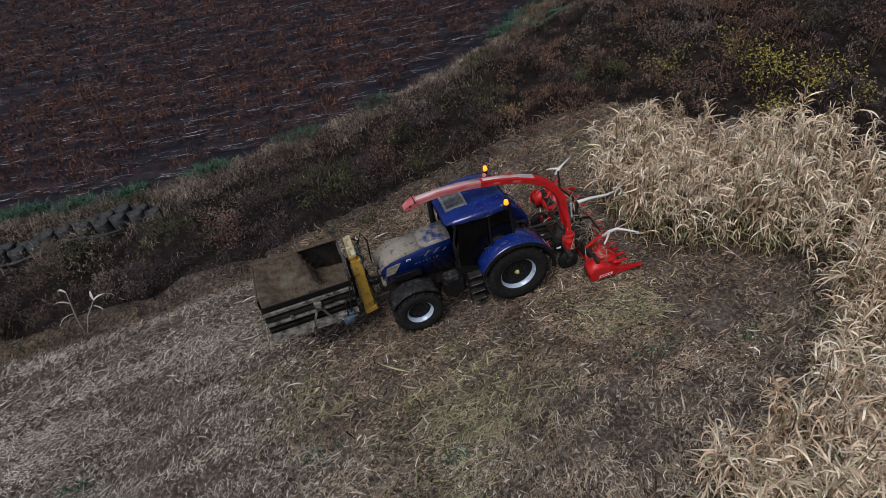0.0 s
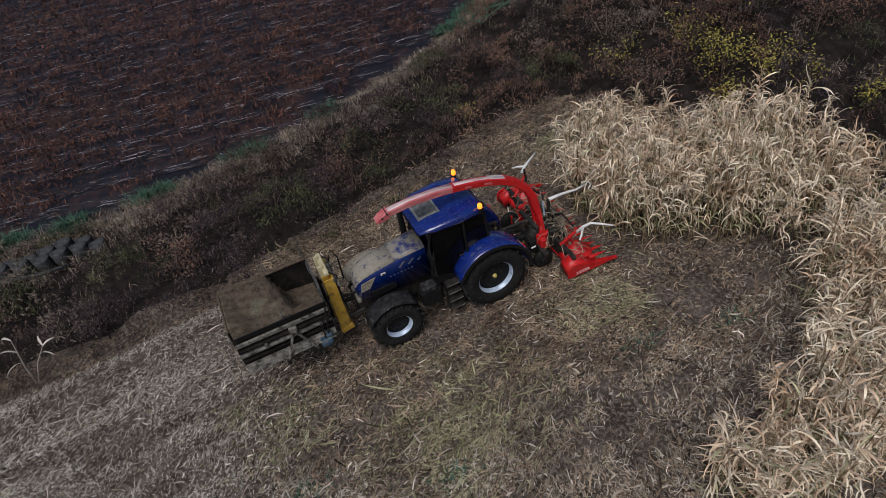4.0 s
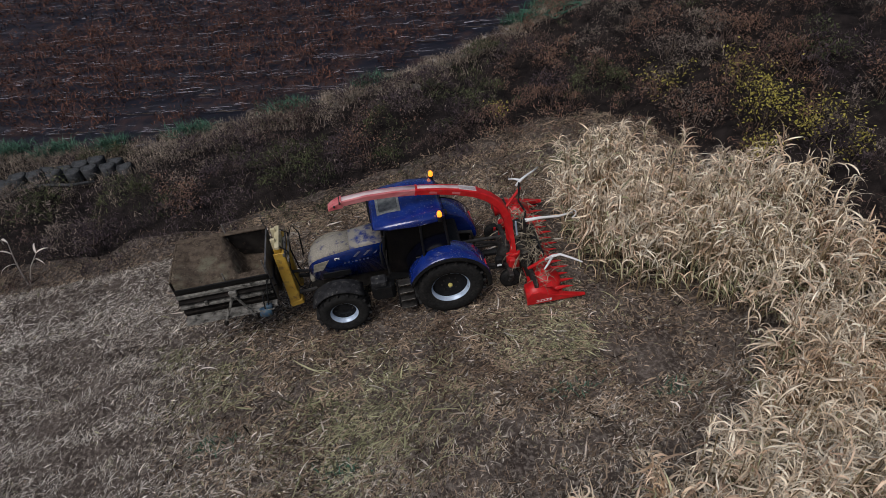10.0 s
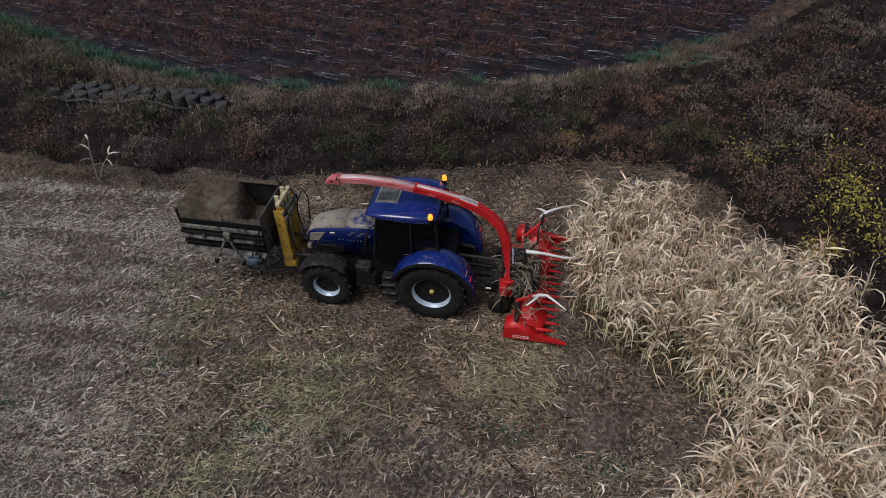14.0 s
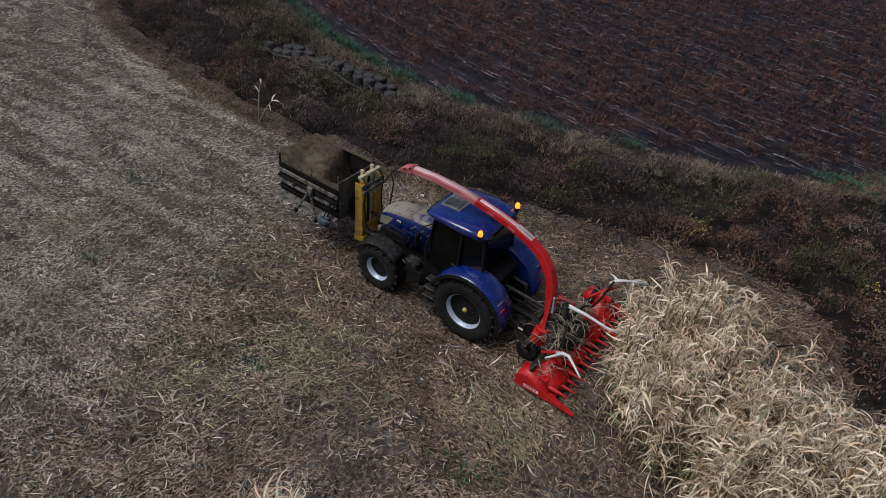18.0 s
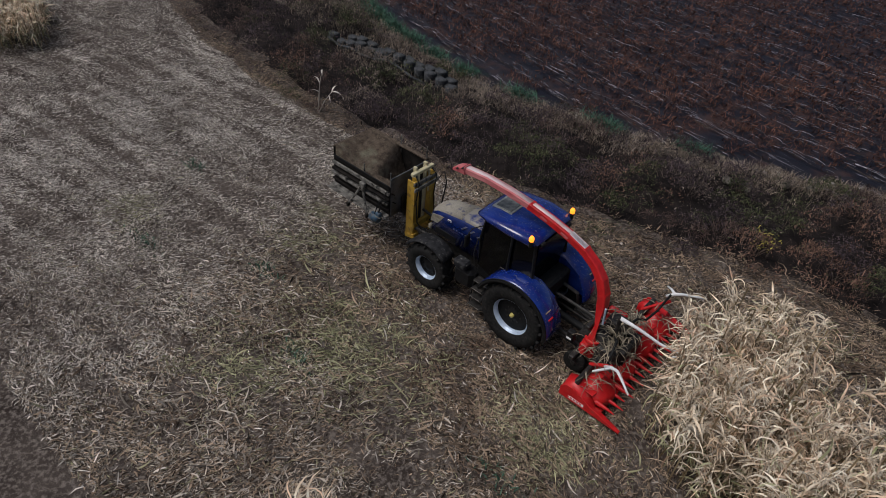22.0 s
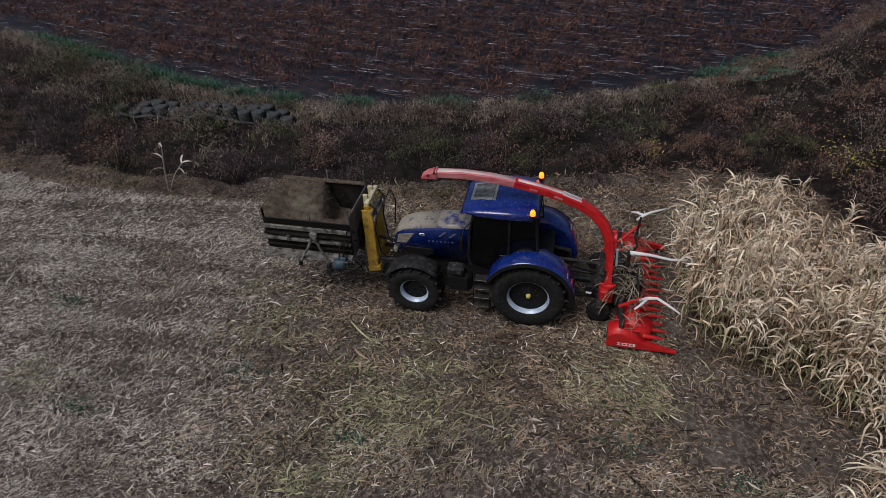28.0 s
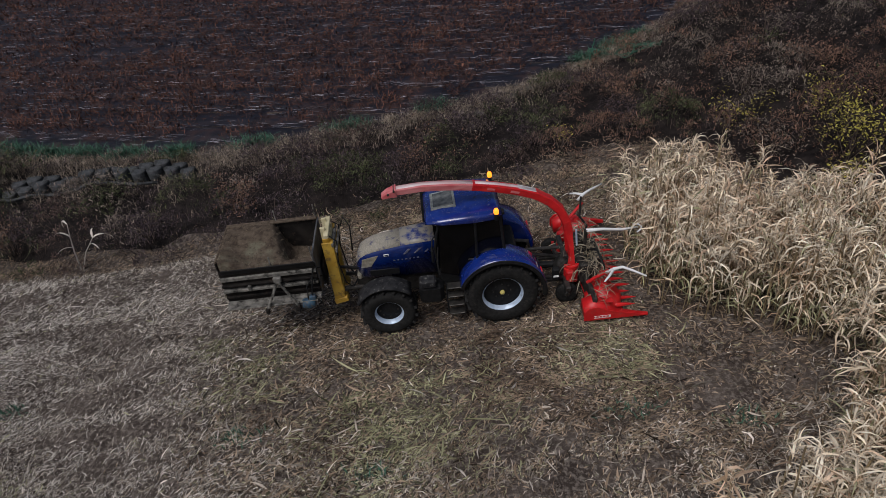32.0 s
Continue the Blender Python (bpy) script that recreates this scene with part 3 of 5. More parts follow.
crop_patch("standing_crop", [(3.7, -0.9), (4.7, -1.8), (6.5, -2.8), (8.2, -3.9), (9.8, -4.6), (10.2, -3.6), (9.4, -1.2), (8.7, 0.0), (7.6, 0.3), (6.7, 0.7), (6.0, 1.6), (4.9, 2.2), (4.1, 1.9), (3.7, 1.0)], 0.3,
           "tall standing straw-coloured dry fodder crop with drooping leaves", 41, 2.5)
crop_patch("standing_crop", [(0.8, -8.2), (3.2, -8.0), (5.0, -6.9), (6.6, -5.2), (8.2, -4.4), (9.4, -5.2), (8.8, -7.2), (6.5, -9.3), (3.5, -9.5), (1.2, -9.3)], 0.3,
           "strip of tall dry fodder crop left standing at the near side", 47, 2.4)
crop_patch("standing_crop", [(-36, -6), (-28, -5.2), (-24.9, -3.8), (-24.5, -2.0), (-26, -0.8), (-36, 0)], 0.42, "pale dry standing crop at the end of the harvested strip", 43, 1.4)

# ---- withered brush on the bank and the hillside ----


def brush():
    rng = np.random.default_rng(8)

    def spots(n, x0, x1, y0, y1, m0=0.0):
        x, y = rng.uniform(x0, x1, n), rng.uniform(y0, y1, n)
        ragged = 0.45 * wave(x, y, 2.2, 51)
        k = (y > hedge_y(x) + ragged + m0) & (y < field_y(x) - 0.7 + 0.4 * wave(x, y, 1.5, 52))
        return x[k], y[k]
    e = thing("bank_brush", "dense withered brown weeds and twigs covering the bank and hillside", "brush")
    e["kind"] = "stuff"
    # bushes: low mounds, each of one kind of weed, covered with clumps of small leaves
    bx, by = spots(2600, -42, 32, -9, 36, 0.3)
    bn = len(bx)
    br = rng.uniform(0.5, 1.5, bn)
    bh = br * rng.uniform(0.45, 1.35, bn) * np.where(by > field_y(bx) - 2.0, 0.45, 1.0)
    bkind = rng.choice([0, 0, 0, 3, 3, 3, 2, 1], bn)
    bkind = np.where((by > field_y(bx) - 2.0) & (rng.random(bn) < 0.45), 1, bkind)
    bkind = np.where((wave(bx, by, 0.5, 56) > 0.3) & (rng.random(bn) < 0.5), 2, bkind)
    bkind = np.where(bx > 3.5 + rng.normal(0, 1.0, bn), rng.choice([0, 4, 4, 4, 1, 1, 3, 2], bn), bkind)
    cx, cy = spots(31000, -42, 32, -9, 36, -0.35)
    thin = wave(cx, cy, 2.0, 58) + 0.3 * rng.normal(size=len(cx)) < -0.42
    cx, cy = cx[~thin], cy[~thin]
    in_row = (cx > -18.9) & (cx < -10.0) & (cy > 7.8) & (cy < 10.2)
    cx, cy = cx[~in_row], cy[~in_row]
    rise, own = np.zeros(len(cx)), np.zeros(len(cx), int)
    for k in range(bn):
        d = 1 - ((cx - bx[k]) ** 2 + (cy - by[k]) ** 2) / br[k] ** 2
        top = np.where(d > 0, bh[k] * np.sqrt(np.maximum(d, 0)), 0)
        better = top > rise
        rise[better], own[better] = top[better], k
    edge = step01((cy - hedge_y(cx)) / 0.9 + 0.25)
    ch = rng.uniform(0.12, 0.42, len(cx)) * edge
    cr = rng.uniform(0.14, 0.4, len(cx))
    lift = rise * 0.8 * edge
    cz = land(cx, cy) - 0.04 + lift
    n = 31
    idx = np.repeat(np.arange(len(cx)), n)
    a = rng.uniform(0, 6.28, len(idx))
    up = np.sqrt(rng.random(len(idx)))
    shell = 1 - 0.5 * rng.random(len(idx)) ** 2
    rr = cr[idx] * np.sqrt(np.maximum(0, 1 - up * up)) * shell + 0.03
    base = np.stack([cx[idx] + rr * np.cos(a), cy[idx] + rr * np.sin(a), cz[idx] + ch[idx] * up * shell], 1)
    # clumps in the gaps get kind 3, whose dark colour paints their shade
    kind = np.where(rise > 0.05, bkind[own], 3)[idx]
    kind = np.where(rng.random(len(idx)) < 0.14, rng.integers(0, 4, len(idx)), kind)
    for kk, nm, material in ((0, "brown_leaves", BRUSH), (1, "tan_leaves", BRUSHT), (2, "dull_green_leaves", BRUSHG), (3, "dark_leaves", BRUSHP), (4, "russet_leaves", BRUSHR)):
        s = kind == kk
        m = s.sum()
        big = rng.random(m) < 0.06
        v, q = ribbons(base[s], rng.uniform(0, 6.28, m), rng.uniform(-0.7, 1.3, m), np.where(big, 1.7, 1.0) * rng.uniform(0.035, 0.125, m), np.where(big, 1.6, 1.0) * rng.uniform(0.014, 0.038, m), rng.uniform(0.2, 1.2, m), 1, rng, 0.6)
        o = rawmesh(nm, v, q, material, e)
        o["kind"] = "stuff"
    # pale withered flower heads in loose patches
    near = np.flatnonzero((wave(cx, cy, 1.2, 59) + 0.35 * rng.normal(size=len(cx)) > 0.42) & (edge > 0.8))
    k = np.repeat(near, 4)
    m = len(k)
    f = np.stack([cx[k] + rng.normal(0, 0.22, m), cy[k] + rng.normal(0, 0.22, m), cz[k] + ch[k] + rng.uniform(-0.05, 0.12, m)], 1)
    v, q = ribbons(f, rng.uniform(0, 6.28, m), rng.uniform(-0.2, 0.8, m), rng.uniform(0.03, 0.07, m), rng.uniform(0.022, 0.045, m), rng.uniform(0.2, 1.0, m), 2, rng)
    o = rawmesh("flower_heads", v, q, FLECK, e)
    o["kind"] = "stuff"
    # twigs and dead stems
    k = np.repeat(np.arange(len(cx)), 3)
    m = len(k)
    b = np.stack([cx[k] + rng.normal(0, 0.2, m), cy[k] + rng.normal(0, 0.2, m), cz[k] - 0.05 - 0.3 * lift[k]], 1)
    v, q = ribbons(b, rng.uniform(0, 6.28, m), rng.uniform(0.2, 1.5, m), rng.uniform(0.25, 0.8, m) * (0.4 + 0.6 * edge[k]), rng.uniform(0.004, 0.013, m), rng.uniform(-0.3, 1.8, m), 2, rng)
    o = rawmesh("twigs", v, q, TWIG, e)
    o["kind"] = "stuff"
    # pale dry grass along the foot of the bank
    gx = rng.uniform(-32, 16, 6400)
    gy = field_y(gx) - rng.gamma(2.0, 0.4, 6400) * (1 + 1.1 * step01((-8 - gx) / 4))
    m = len(gx) * 5
    b = np.repeat(np.stack([gx, gy, land(gx, gy)], 1), 5, 0) + rng.normal(0, 1, (m, 3)) * [0.09, 0.09, 0]
    v, q = ribbons(b, rng.uniform(0, 6.28, m), rng.uniform(0.7, 1.5, m), rng.uniform(0.15, 0.5, m), rng.uniform(0.012, 0.026, m), rng.uniform(0.5, 1.8, m), 2, rng)
    o = rawmesh("pale_grass", v, q, PALEGRASS, e)
    o["kind"] = "stuff"


brush()


def shrub(name, at, r, h, n, leafmat, label, seed, leaf=0.07):
    """A loose shrub: stems and many small leaves in clumps."""
    rng = np.random.default_rng(seed)
    x, y = at
    z = float(land(x, y))
    e = thing(name, label, "shrub", loc=(x, y, z - 0.03))
    m = 14
    v, q = ribbons(rng.normal(0, 0.08, (m, 3)) * [1, 1, 0], rng.uniform(0, 6.28, m), rng.uniform(0.8, 1.5, m), np.full(m, h * 1.05), np.full(m, 0.03), rng.uniform(0, 0.6, m), 5, rng)
    rawmesh("woody_stem", v, q, TWIG, e)
    cl = rng.normal(0, 1, (11, 3)) * [r * 0.55, r * 0.55, h * 0.2] + [0, 0, h * 0.75]
    c = cl[rng.integers(0, 11, n)] + rng.normal(0, 1, (n, 3)) * [r * 0.3, r * 0.3, h * 0.16]
    v, q = ribbons(c, rng.uniform(0, 6.28, n), rng.uniform(-0.5, 1.0, n), rng.uniform(0.6, 1.4, n) * leaf * 1.6, rng.uniform(0.6, 1.3, n) * leaf, rng.uniform(0.2, 1.0, n), 2, rng, 0.6)
    o = rawmesh("leaves", v, q, leafmat, e)
    o["kind"] = "stuff"
    return e


for at, r, h, n, s in (((10.4, 2.2), 0.9, 1.5, 440, 61), ((9.8, 1.2), 0.7, 1.3, 300, 62), ((11.2, 4.6), 0.6, 1.2, 240, 63), ((9.0, 6.4), 0.9, 1.1, 240, 64), ((11.3, 0.9), 0.7, 1.3, 320, 65), ((10.8, 3.2), 0.6, 1.1, 220, 66), ((11.8, 0.0), 0.5, 1.0, 180, 72), ((3.4, 7.6), 0.4, 0.7, 90, 73), ((12.6, -1.6), 0.5, 1.0, 170, 74)):
    shrub("yellow_shrub", at, r, h, n, YELLOW, "autumn shrub with bright yellow leaves on the brushy hillside", s, 0.055)["group"] = "yellow shrubs"
for at, r, h, n, s in (((13.0, 4.0), 0.7, 0.9, 420, 67), ((1.5, 11.2), 0.6, 0.6, 260, 68), ((-19, 10.6), 1.2, 1.3, 800, 69), ((-23, 12.6), 1.4, 1.6, 900, 70), ((-13.4, 7.6), 1.0, 0.7, 600, 71)):
    shrub("green_shrub", at, r, h, n, BRUSHG, "low dark green shrub among withered weeds", s)["group"] = "green shrubs"


SHRUBS = (((12.4, 4.2), BRUSHR, "russet withered shrub"), ((10.2, 8.0), BRUSHT, "tan withered shrub"), ((13.4, 1.4), BRUSHR, "russet withered shrub"), ((9.4, 4.4), BRUSHT, "tan withered shrub"), ((14.0, -2.4), BRUSHP, "dark purplish withered shrub"),
          ((11.6, 7.0), BRUSHR, "russet withered shrub"), ((8.2, 9.4), BRUSHR, "russet withered shrub"), ((12.0, 10.6), BRUSHT, "tan withered shrub"), ((5.6, 8.0), BRUSHP, "dark purplish withered shrub"), ((2.2, 7.8), BRUSHP, "dark purplish withered shrub"),
          ((-1.6, 6.9), BRUSHR, "russet withered shrub"), ((-4.6, 6.4), BRUSHP, "dark purplish withered shrub"), ((-8.2, 5.4), BRUSHR, "russet withered shrub"), ((-11.0, 4.8), BRUSHP, "dark purplish withered shrub"), ((-15.4, 4.6), BRUSHR, "russet withered shrub"), ((0.4, 9.6), BRUSHT, "tan withered shrub"), ((-6.4, 9.2), BRUSHP, "dark purplish withered shrub"))
for i, (at, leaves, words) in enumerate(SHRUBS):
    shrub("withered_shrub", at, 0.75 + 0.12 * (i % 4), 0.95 + 0.15 * (i % 3), 620, leaves, words + " on the weedy bank", 300 + i, 0.05)["group"] = "withered shrubs"


def grass_tuft(at, seed, spread=0.5, n=150, h=0.5):
    rng = np.random.default_rng(seed)
    x, y = at
    b = rng.normal(0, 1, (n, 3)) * [spread, spread * 0.35, 0]
    b[:, 2] = land(b[:, 0] + x, b[:, 1] + y) - float(land(x, y))
    v, q = ribbons(b, rng.uniform(0, 6.28, n), rng.uniform(0.8, 1.5, n), rng.uniform(0.6, 1.2, n) * h, rng.uniform(0.02, 0.04, n), rng.uniform(0.5, 1.8, n), 3, rng)
    ob = rawmesh("grass_tuft", v, q, TUFTM)
    ob.location = (x, y, float(land(x, y)) - 0.01)
    return tagged(ob, "tuft of fresh green grass growing along the field edge", "grass", "grass tufts", "stuff")


for i, gx in enumerate((-29, -27.8, -26.5, -25.2, -24.1, -23, -21.6, -20.4, -19.2, -17.8, -16.4, -14.2, -11.8, -8.6, -4.6, -1.0, 6.9, 8.6, 9.8)):
    grass_tuft((gx, float(field_y(gx)) - 0.15), 80 + i, 0.5 if i % 3 else 0.36, 420, 0.62)
for i, (gx, gy) in enumerate(((-3.4, -5.2), (-6.3, -3.9), (2.3, -4.4), (-9.8, -5.6), (-12.4, -2.4), (4.6, -4.9))):
    t = grass_tuft((gx, gy), 95 + i, 0.35, 60, 0.22)
    tagged(t, "small green weed tuft in the straw litter", "grass", "weeds in the litter")


def dry_stalk_plant(x, y):
    z = float(land(x, y))
    e = thing("dry_stalk_plant", "lone pale dry stalk with curled leaves at the brush edge", "plant", loc=(x, y, z - 0.03))
    part("stem", tube([(0, 0, 0), (0.05, 0.05, 0.8), (0.2, 0.0, 1.5), (0.28, 0.05, 2.0)], [0.03, 0.026, 0.02, 0.01], 6), STRAWP, e)
    part("stem", tube([(0.05, 0, 0), (0.35, 0.1, 0.7), (0.8, 0.1, 1.3)], [0.026, 0.02, 0.01], 6), STRAWP, e)
    rng = np.random.default_rng(77)
    for b, hd, ln, rise in (((0.2, 0, 1.5), 2.9, 0.7, 0.9), ((0.28, 0.05, 2.0), 2.4, 0.8, 0.3), ((0.8, 0.1, 1.3), 0.3, 0.75, 0.5), ((0.6, 0.1, 1.0), -0.6, 0.6, 0.9), ((0.1, 0.05, 1.0), 3.6, 0.7, 0.6), ((0.8, 0.1, 1.3), 1.8, 0.5, 1.2)):
        v, q = ribbons(np.array([b]), np.array([hd]), np.array([rise]), np.array([ln]), np.array([0.075]), np.array([2.2]), 6, rng, 0.5)
        rawmesh("leaf", v, q, STRAWP, e)
    return e


plant = dry_stalk_plant(-12.6, 3.2)
plant.scale = (0.95, 0.95, 0.85)


def stone(at, s, seed):
    rng = np.random.default_rng(seed)
    bm = bmesh.new()
    bmesh.ops.create_icosphere(bm, subdivisions=2, radius=1)
    for v in bm.verts:
        v.co *= 1 + 0.22 * noise.noise(v.co * 1.6 + Vector((seed, 0, 0)))
        v.co = Vector((v.co.x * s, v.co.y * s * 0.8, v.co.z * s * 0.6))
    ob = link("stone", bm, STONE)
    ob.location = (at[0], at[1], float(land(*at)) + s * 0.3)
    ob.rotation_euler = (0, 0, float(rng.uniform(0, 6)))
    return tagged(ob, "rough grey-brown stone lying on the bank", "stone", "stones on the bank")


for i, (sx, sy, s) in enumerate(((-1.8, 11.9, 0.3), (-0.6, 12.2, 0.24), (-2.6, 11.7, 0.2), (2.6, 13.4, 0.26), (3.4, 14.0, 0.3), (4.2, 14.4, 0.22), (1.6, 12.2, 0.4), (0.9, 11.8, 0.33), (5.0, 14.8, 0.2), (-4.9, 11.3, 0.22), (6.1, 15.4, 0.2))):
    stone((sx, sy), s * 0.75, i + 3)


for i, gx in enumerate((-9.2, -7.4, -5.9, -3.7, -2.2, -0.4, 1.3, 2.1, 3.9, 4.8, 6.0, 7.2, 7.9)):
    pebble = stone((gx, float(field_y(gx)) + 0.12 * math.sin(i * 2.3)), 0.1 + 0.025 * (i % 3), 60 + i)
    pebble.data.materials[0] = CHALK
    tagged(pebble, "small pale stone holding down the film edge", "stone", "pale stones along the field edge")


def retaining_block(x, y, i, turn):
    """A hollow half-round block, open at the top and filled with earth."""
    rng = np.random.default_rng(200 + i)
    w, d, h = 0.29, 0.24, 0.46
    out = [(w * math.cos(a), -d * math.sin(a)) for a in [math.pi * k / 10 for k in range(11)]] + [(-w, 0.16), (w, 0.16)]
    bm = plate([(u, v) for u, v in out], (0, h), "z", bev=0.025)
    plate([(u * 0.8, v * 0.78 + 0.005) for u, v in out], (h - 0.02, h + 0.012), "z", bm, 0.0)
    for v in bm.verts:
        v.co.x += 0.02 * noise.noise(v.co * 4 + Vector((i, 0, 0)))
    ob = link("retaining_block", bm, BAG)
    ob.location = (x, y, float(land(x, y)) + 0.04)
    ob.rotation_euler = (float(rng.normal(0, 0.06)), float(rng.normal(0, 0.06)), turn + float(rng.normal(0, 0.12)))
    return tagged(ob, "rounded grey retaining block set in a row in the bank", "block", "row of retaining blocks")


for i in range(13):
    retaining_block(-18.2 + 0.62 * i, 8.9 + 0.02 * i, i, 0.03)
for i in range(11):
    retaining_block(-17.5 + 0.62 * i, 9.55 + 0.02 * i, i + 20, 0.03)

pipe_pts = [(-18.2 + 0.8 * i, 8.5 + 0.01 * i, float(land(-18.2 + 0.8 * i, 8.5)) + 0.22) for i in range(9)]
tagged(link("drain_pipe", tube(pipe_pts, 0.06, 8), BAG, smooth=True), "grey pipe lying along the row of retaining blocks", "pipe")


def net_heap(at):
    rng = np.random.default_rng(33)
    x, y = at
    z = float(land(x, y))
    e = thing("green_net", "crumpled green plastic netting lying at the field corner", "net", loc=(x, y, z))
    for k in range(5):
        pts = [(rng.normal(0, 0.1) + 0.45 * j - 1.2, 0.35 * k - 0.6 + 0.3 * math.sin(j * 1.3 + k), 0.06 + 0.16 * abs(math.sin(j * 1.1 + k * 2))) for j in range(8)]
        pts = [(a, b, float(land(x + a, y + b)) - z + c) for a, b, c in pts]
        part("net_fold", tube(pts, 0.05, 6), NET, e)


net_heap((8.3, 17.0))
tagged(link("stake", tube([(6.6, 16.0, float(land(6.6, 16.0)) - 0.02), (6.9, 16.05, float(land(6.6, 16.0)) + 1.3)], 0.022, 8), NET), "thin blue-green marker stake at the field edge", "stake")

# ---- tractor ----


def tyre_mesh(R, r_in, w):
    prof = [(r_in, -w * 0.40), (r_in + 0.06, -w * 0.47), ((R + r_in) / 2, -w * 0.5), (R - 0.09, -w * 0.47), (R - 0.05, -w * 0.38), (R - 0.035, 0), (R - 0.05, w * 0.38), (R - 0.09, w * 0.47), ((R + r_in) / 2, w * 0.5), (r_in + 0.06, w * 0.47), (r_in, w * 0.40), (r_in, -w * 0.40)]
    return lathe(prof, (0, 0, 0), 48)


def wheel(parent, c, R, rim, w, lugs, face, hubcap):
    """face: -1 or 1, the side on which the rim shows."""
    o = w * 0.4
    d = o - 0.15
    disc = lathe([(0.02, d + 0.05), (0.1, d + 0.05), (0.15, d + 0.02), (0.2, d), (rim * 0.7, d - 0.02), (rim - 0.03, d + 0.02), (rim - 0.03, d - 0.03), (0.02, d - 0.04)], (0, 0, 0), 32)
    disc.transform(Matrix.Diagonal((1, face, 1, 1)))
    ob = part("wheel", disc, BLACK, parent, "dark wheel disc with a bright rim", True)
    ob.location = c
    part("tyre", tyre_mesh(R, rim, w), RUBBER, ob, "muddy black lugged tyre", True)
    for side in (-1, 1):
        lug = None
        for k in range(lugs):
            a = 2 * math.pi * (k + (0.5 if side > 0 else 0)) / lugs
            if lug is None:
                bm = box((0, side * w * 0.24, R - 0.035), (0.07, w * 0.56, 0.08), 0.012, (0, 0, side * 32))
                lug = part("tread_lug", bm, RUBBER, ob)
                lug.rotation_euler = (0, a, 0)
            else:
                o2 = new("tread_lug", lug.data)
                o2.parent = ob
                o2.rotation_euler = (0, a, 0)
    bm = lathe([(rim + 0.02, o), (rim + 0.02, o - 0.03), (rim - 0.02, o - 0.05), (rim - 0.025, -o), (rim - 0.045, -o), (rim - 0.045, o - 0.16), (rim - 0.05, o - 0.06), (rim - 0.01, o - 0.035), (rim - 0.005, o), (rim + 0.02, o)], (0, 0, 0), 48)
    bm.transform(Matrix.Diagonal((1, face, 1, 1)))
    part("rim", bm, RIM, ob, "silver-blue painted steel rim", True)
    for k in range(8):
        a = k * math.pi / 4
        part("wheel_bolt", tube([(0.22 * math.cos(a), face * (d - 0.01), 0.22 * math.sin(a)), (0.22 * math.cos(a), face * (d + 0.03), 0.22 * math.sin(a))], 0.02, 6), STEEL, ob)
    if hubcap:
        part("hub_cap", lathe([(0.005, face * (d + 0.12)), (0.05, face * (d + 0.11)), (0.065, face * (d + 0.05)), (0.065, face * (d + 0.02))], (0, 0, 0), 16), HUB, ob, "small yellow hub cap", True)
    return ob


def arc_fender(cx, cz, R, a0, a1, y0, y1, thick, lip, seg=16):
    """A curved mudguard round an axle, with turned-down lips."""
    secs = []
    for k in range(seg + 1):
        a = radians(a0 + (a1 - a0) * k / seg)
        c, s = math.cos(a), math.sin(a)
        ring = []
        for y, r in ((y0, R - lip), (y0, R - 0.02), (y0 + 0.05 * (1 if y1 > y0 else -1), R + 0.03), (y1 - 0.04 * (1 if y1 > y0 else -1), R + 0.04), (y1, R), (y1, R - thick), (y0 + 0.03 * (1 if y1 > y0 else -1), R - thick), (y0 + 0.02 * (1 if y1 > y0 else -1), R - lip)):
            ring.append((cx + r * c, y, cz + r * s))
        secs.append(ring)
    return loft(secs)


def hood_ring(x, hw, zb, zt, shoulder):
    return [(x, -hw, zb), (x, -hw, zt - shoulder), (x, -hw * 0.93, zt - shoulder * 0.45), (x, -hw * 0.7, zt - 0.03), (x, -hw * 0.3, zt), (x, hw * 0.3, zt), (x, hw * 0.7, zt - 0.03), (x, hw * 0.93, zt - shoulder * 0.45), (x, hw, zt - shoulder), (x, hw, zb)]


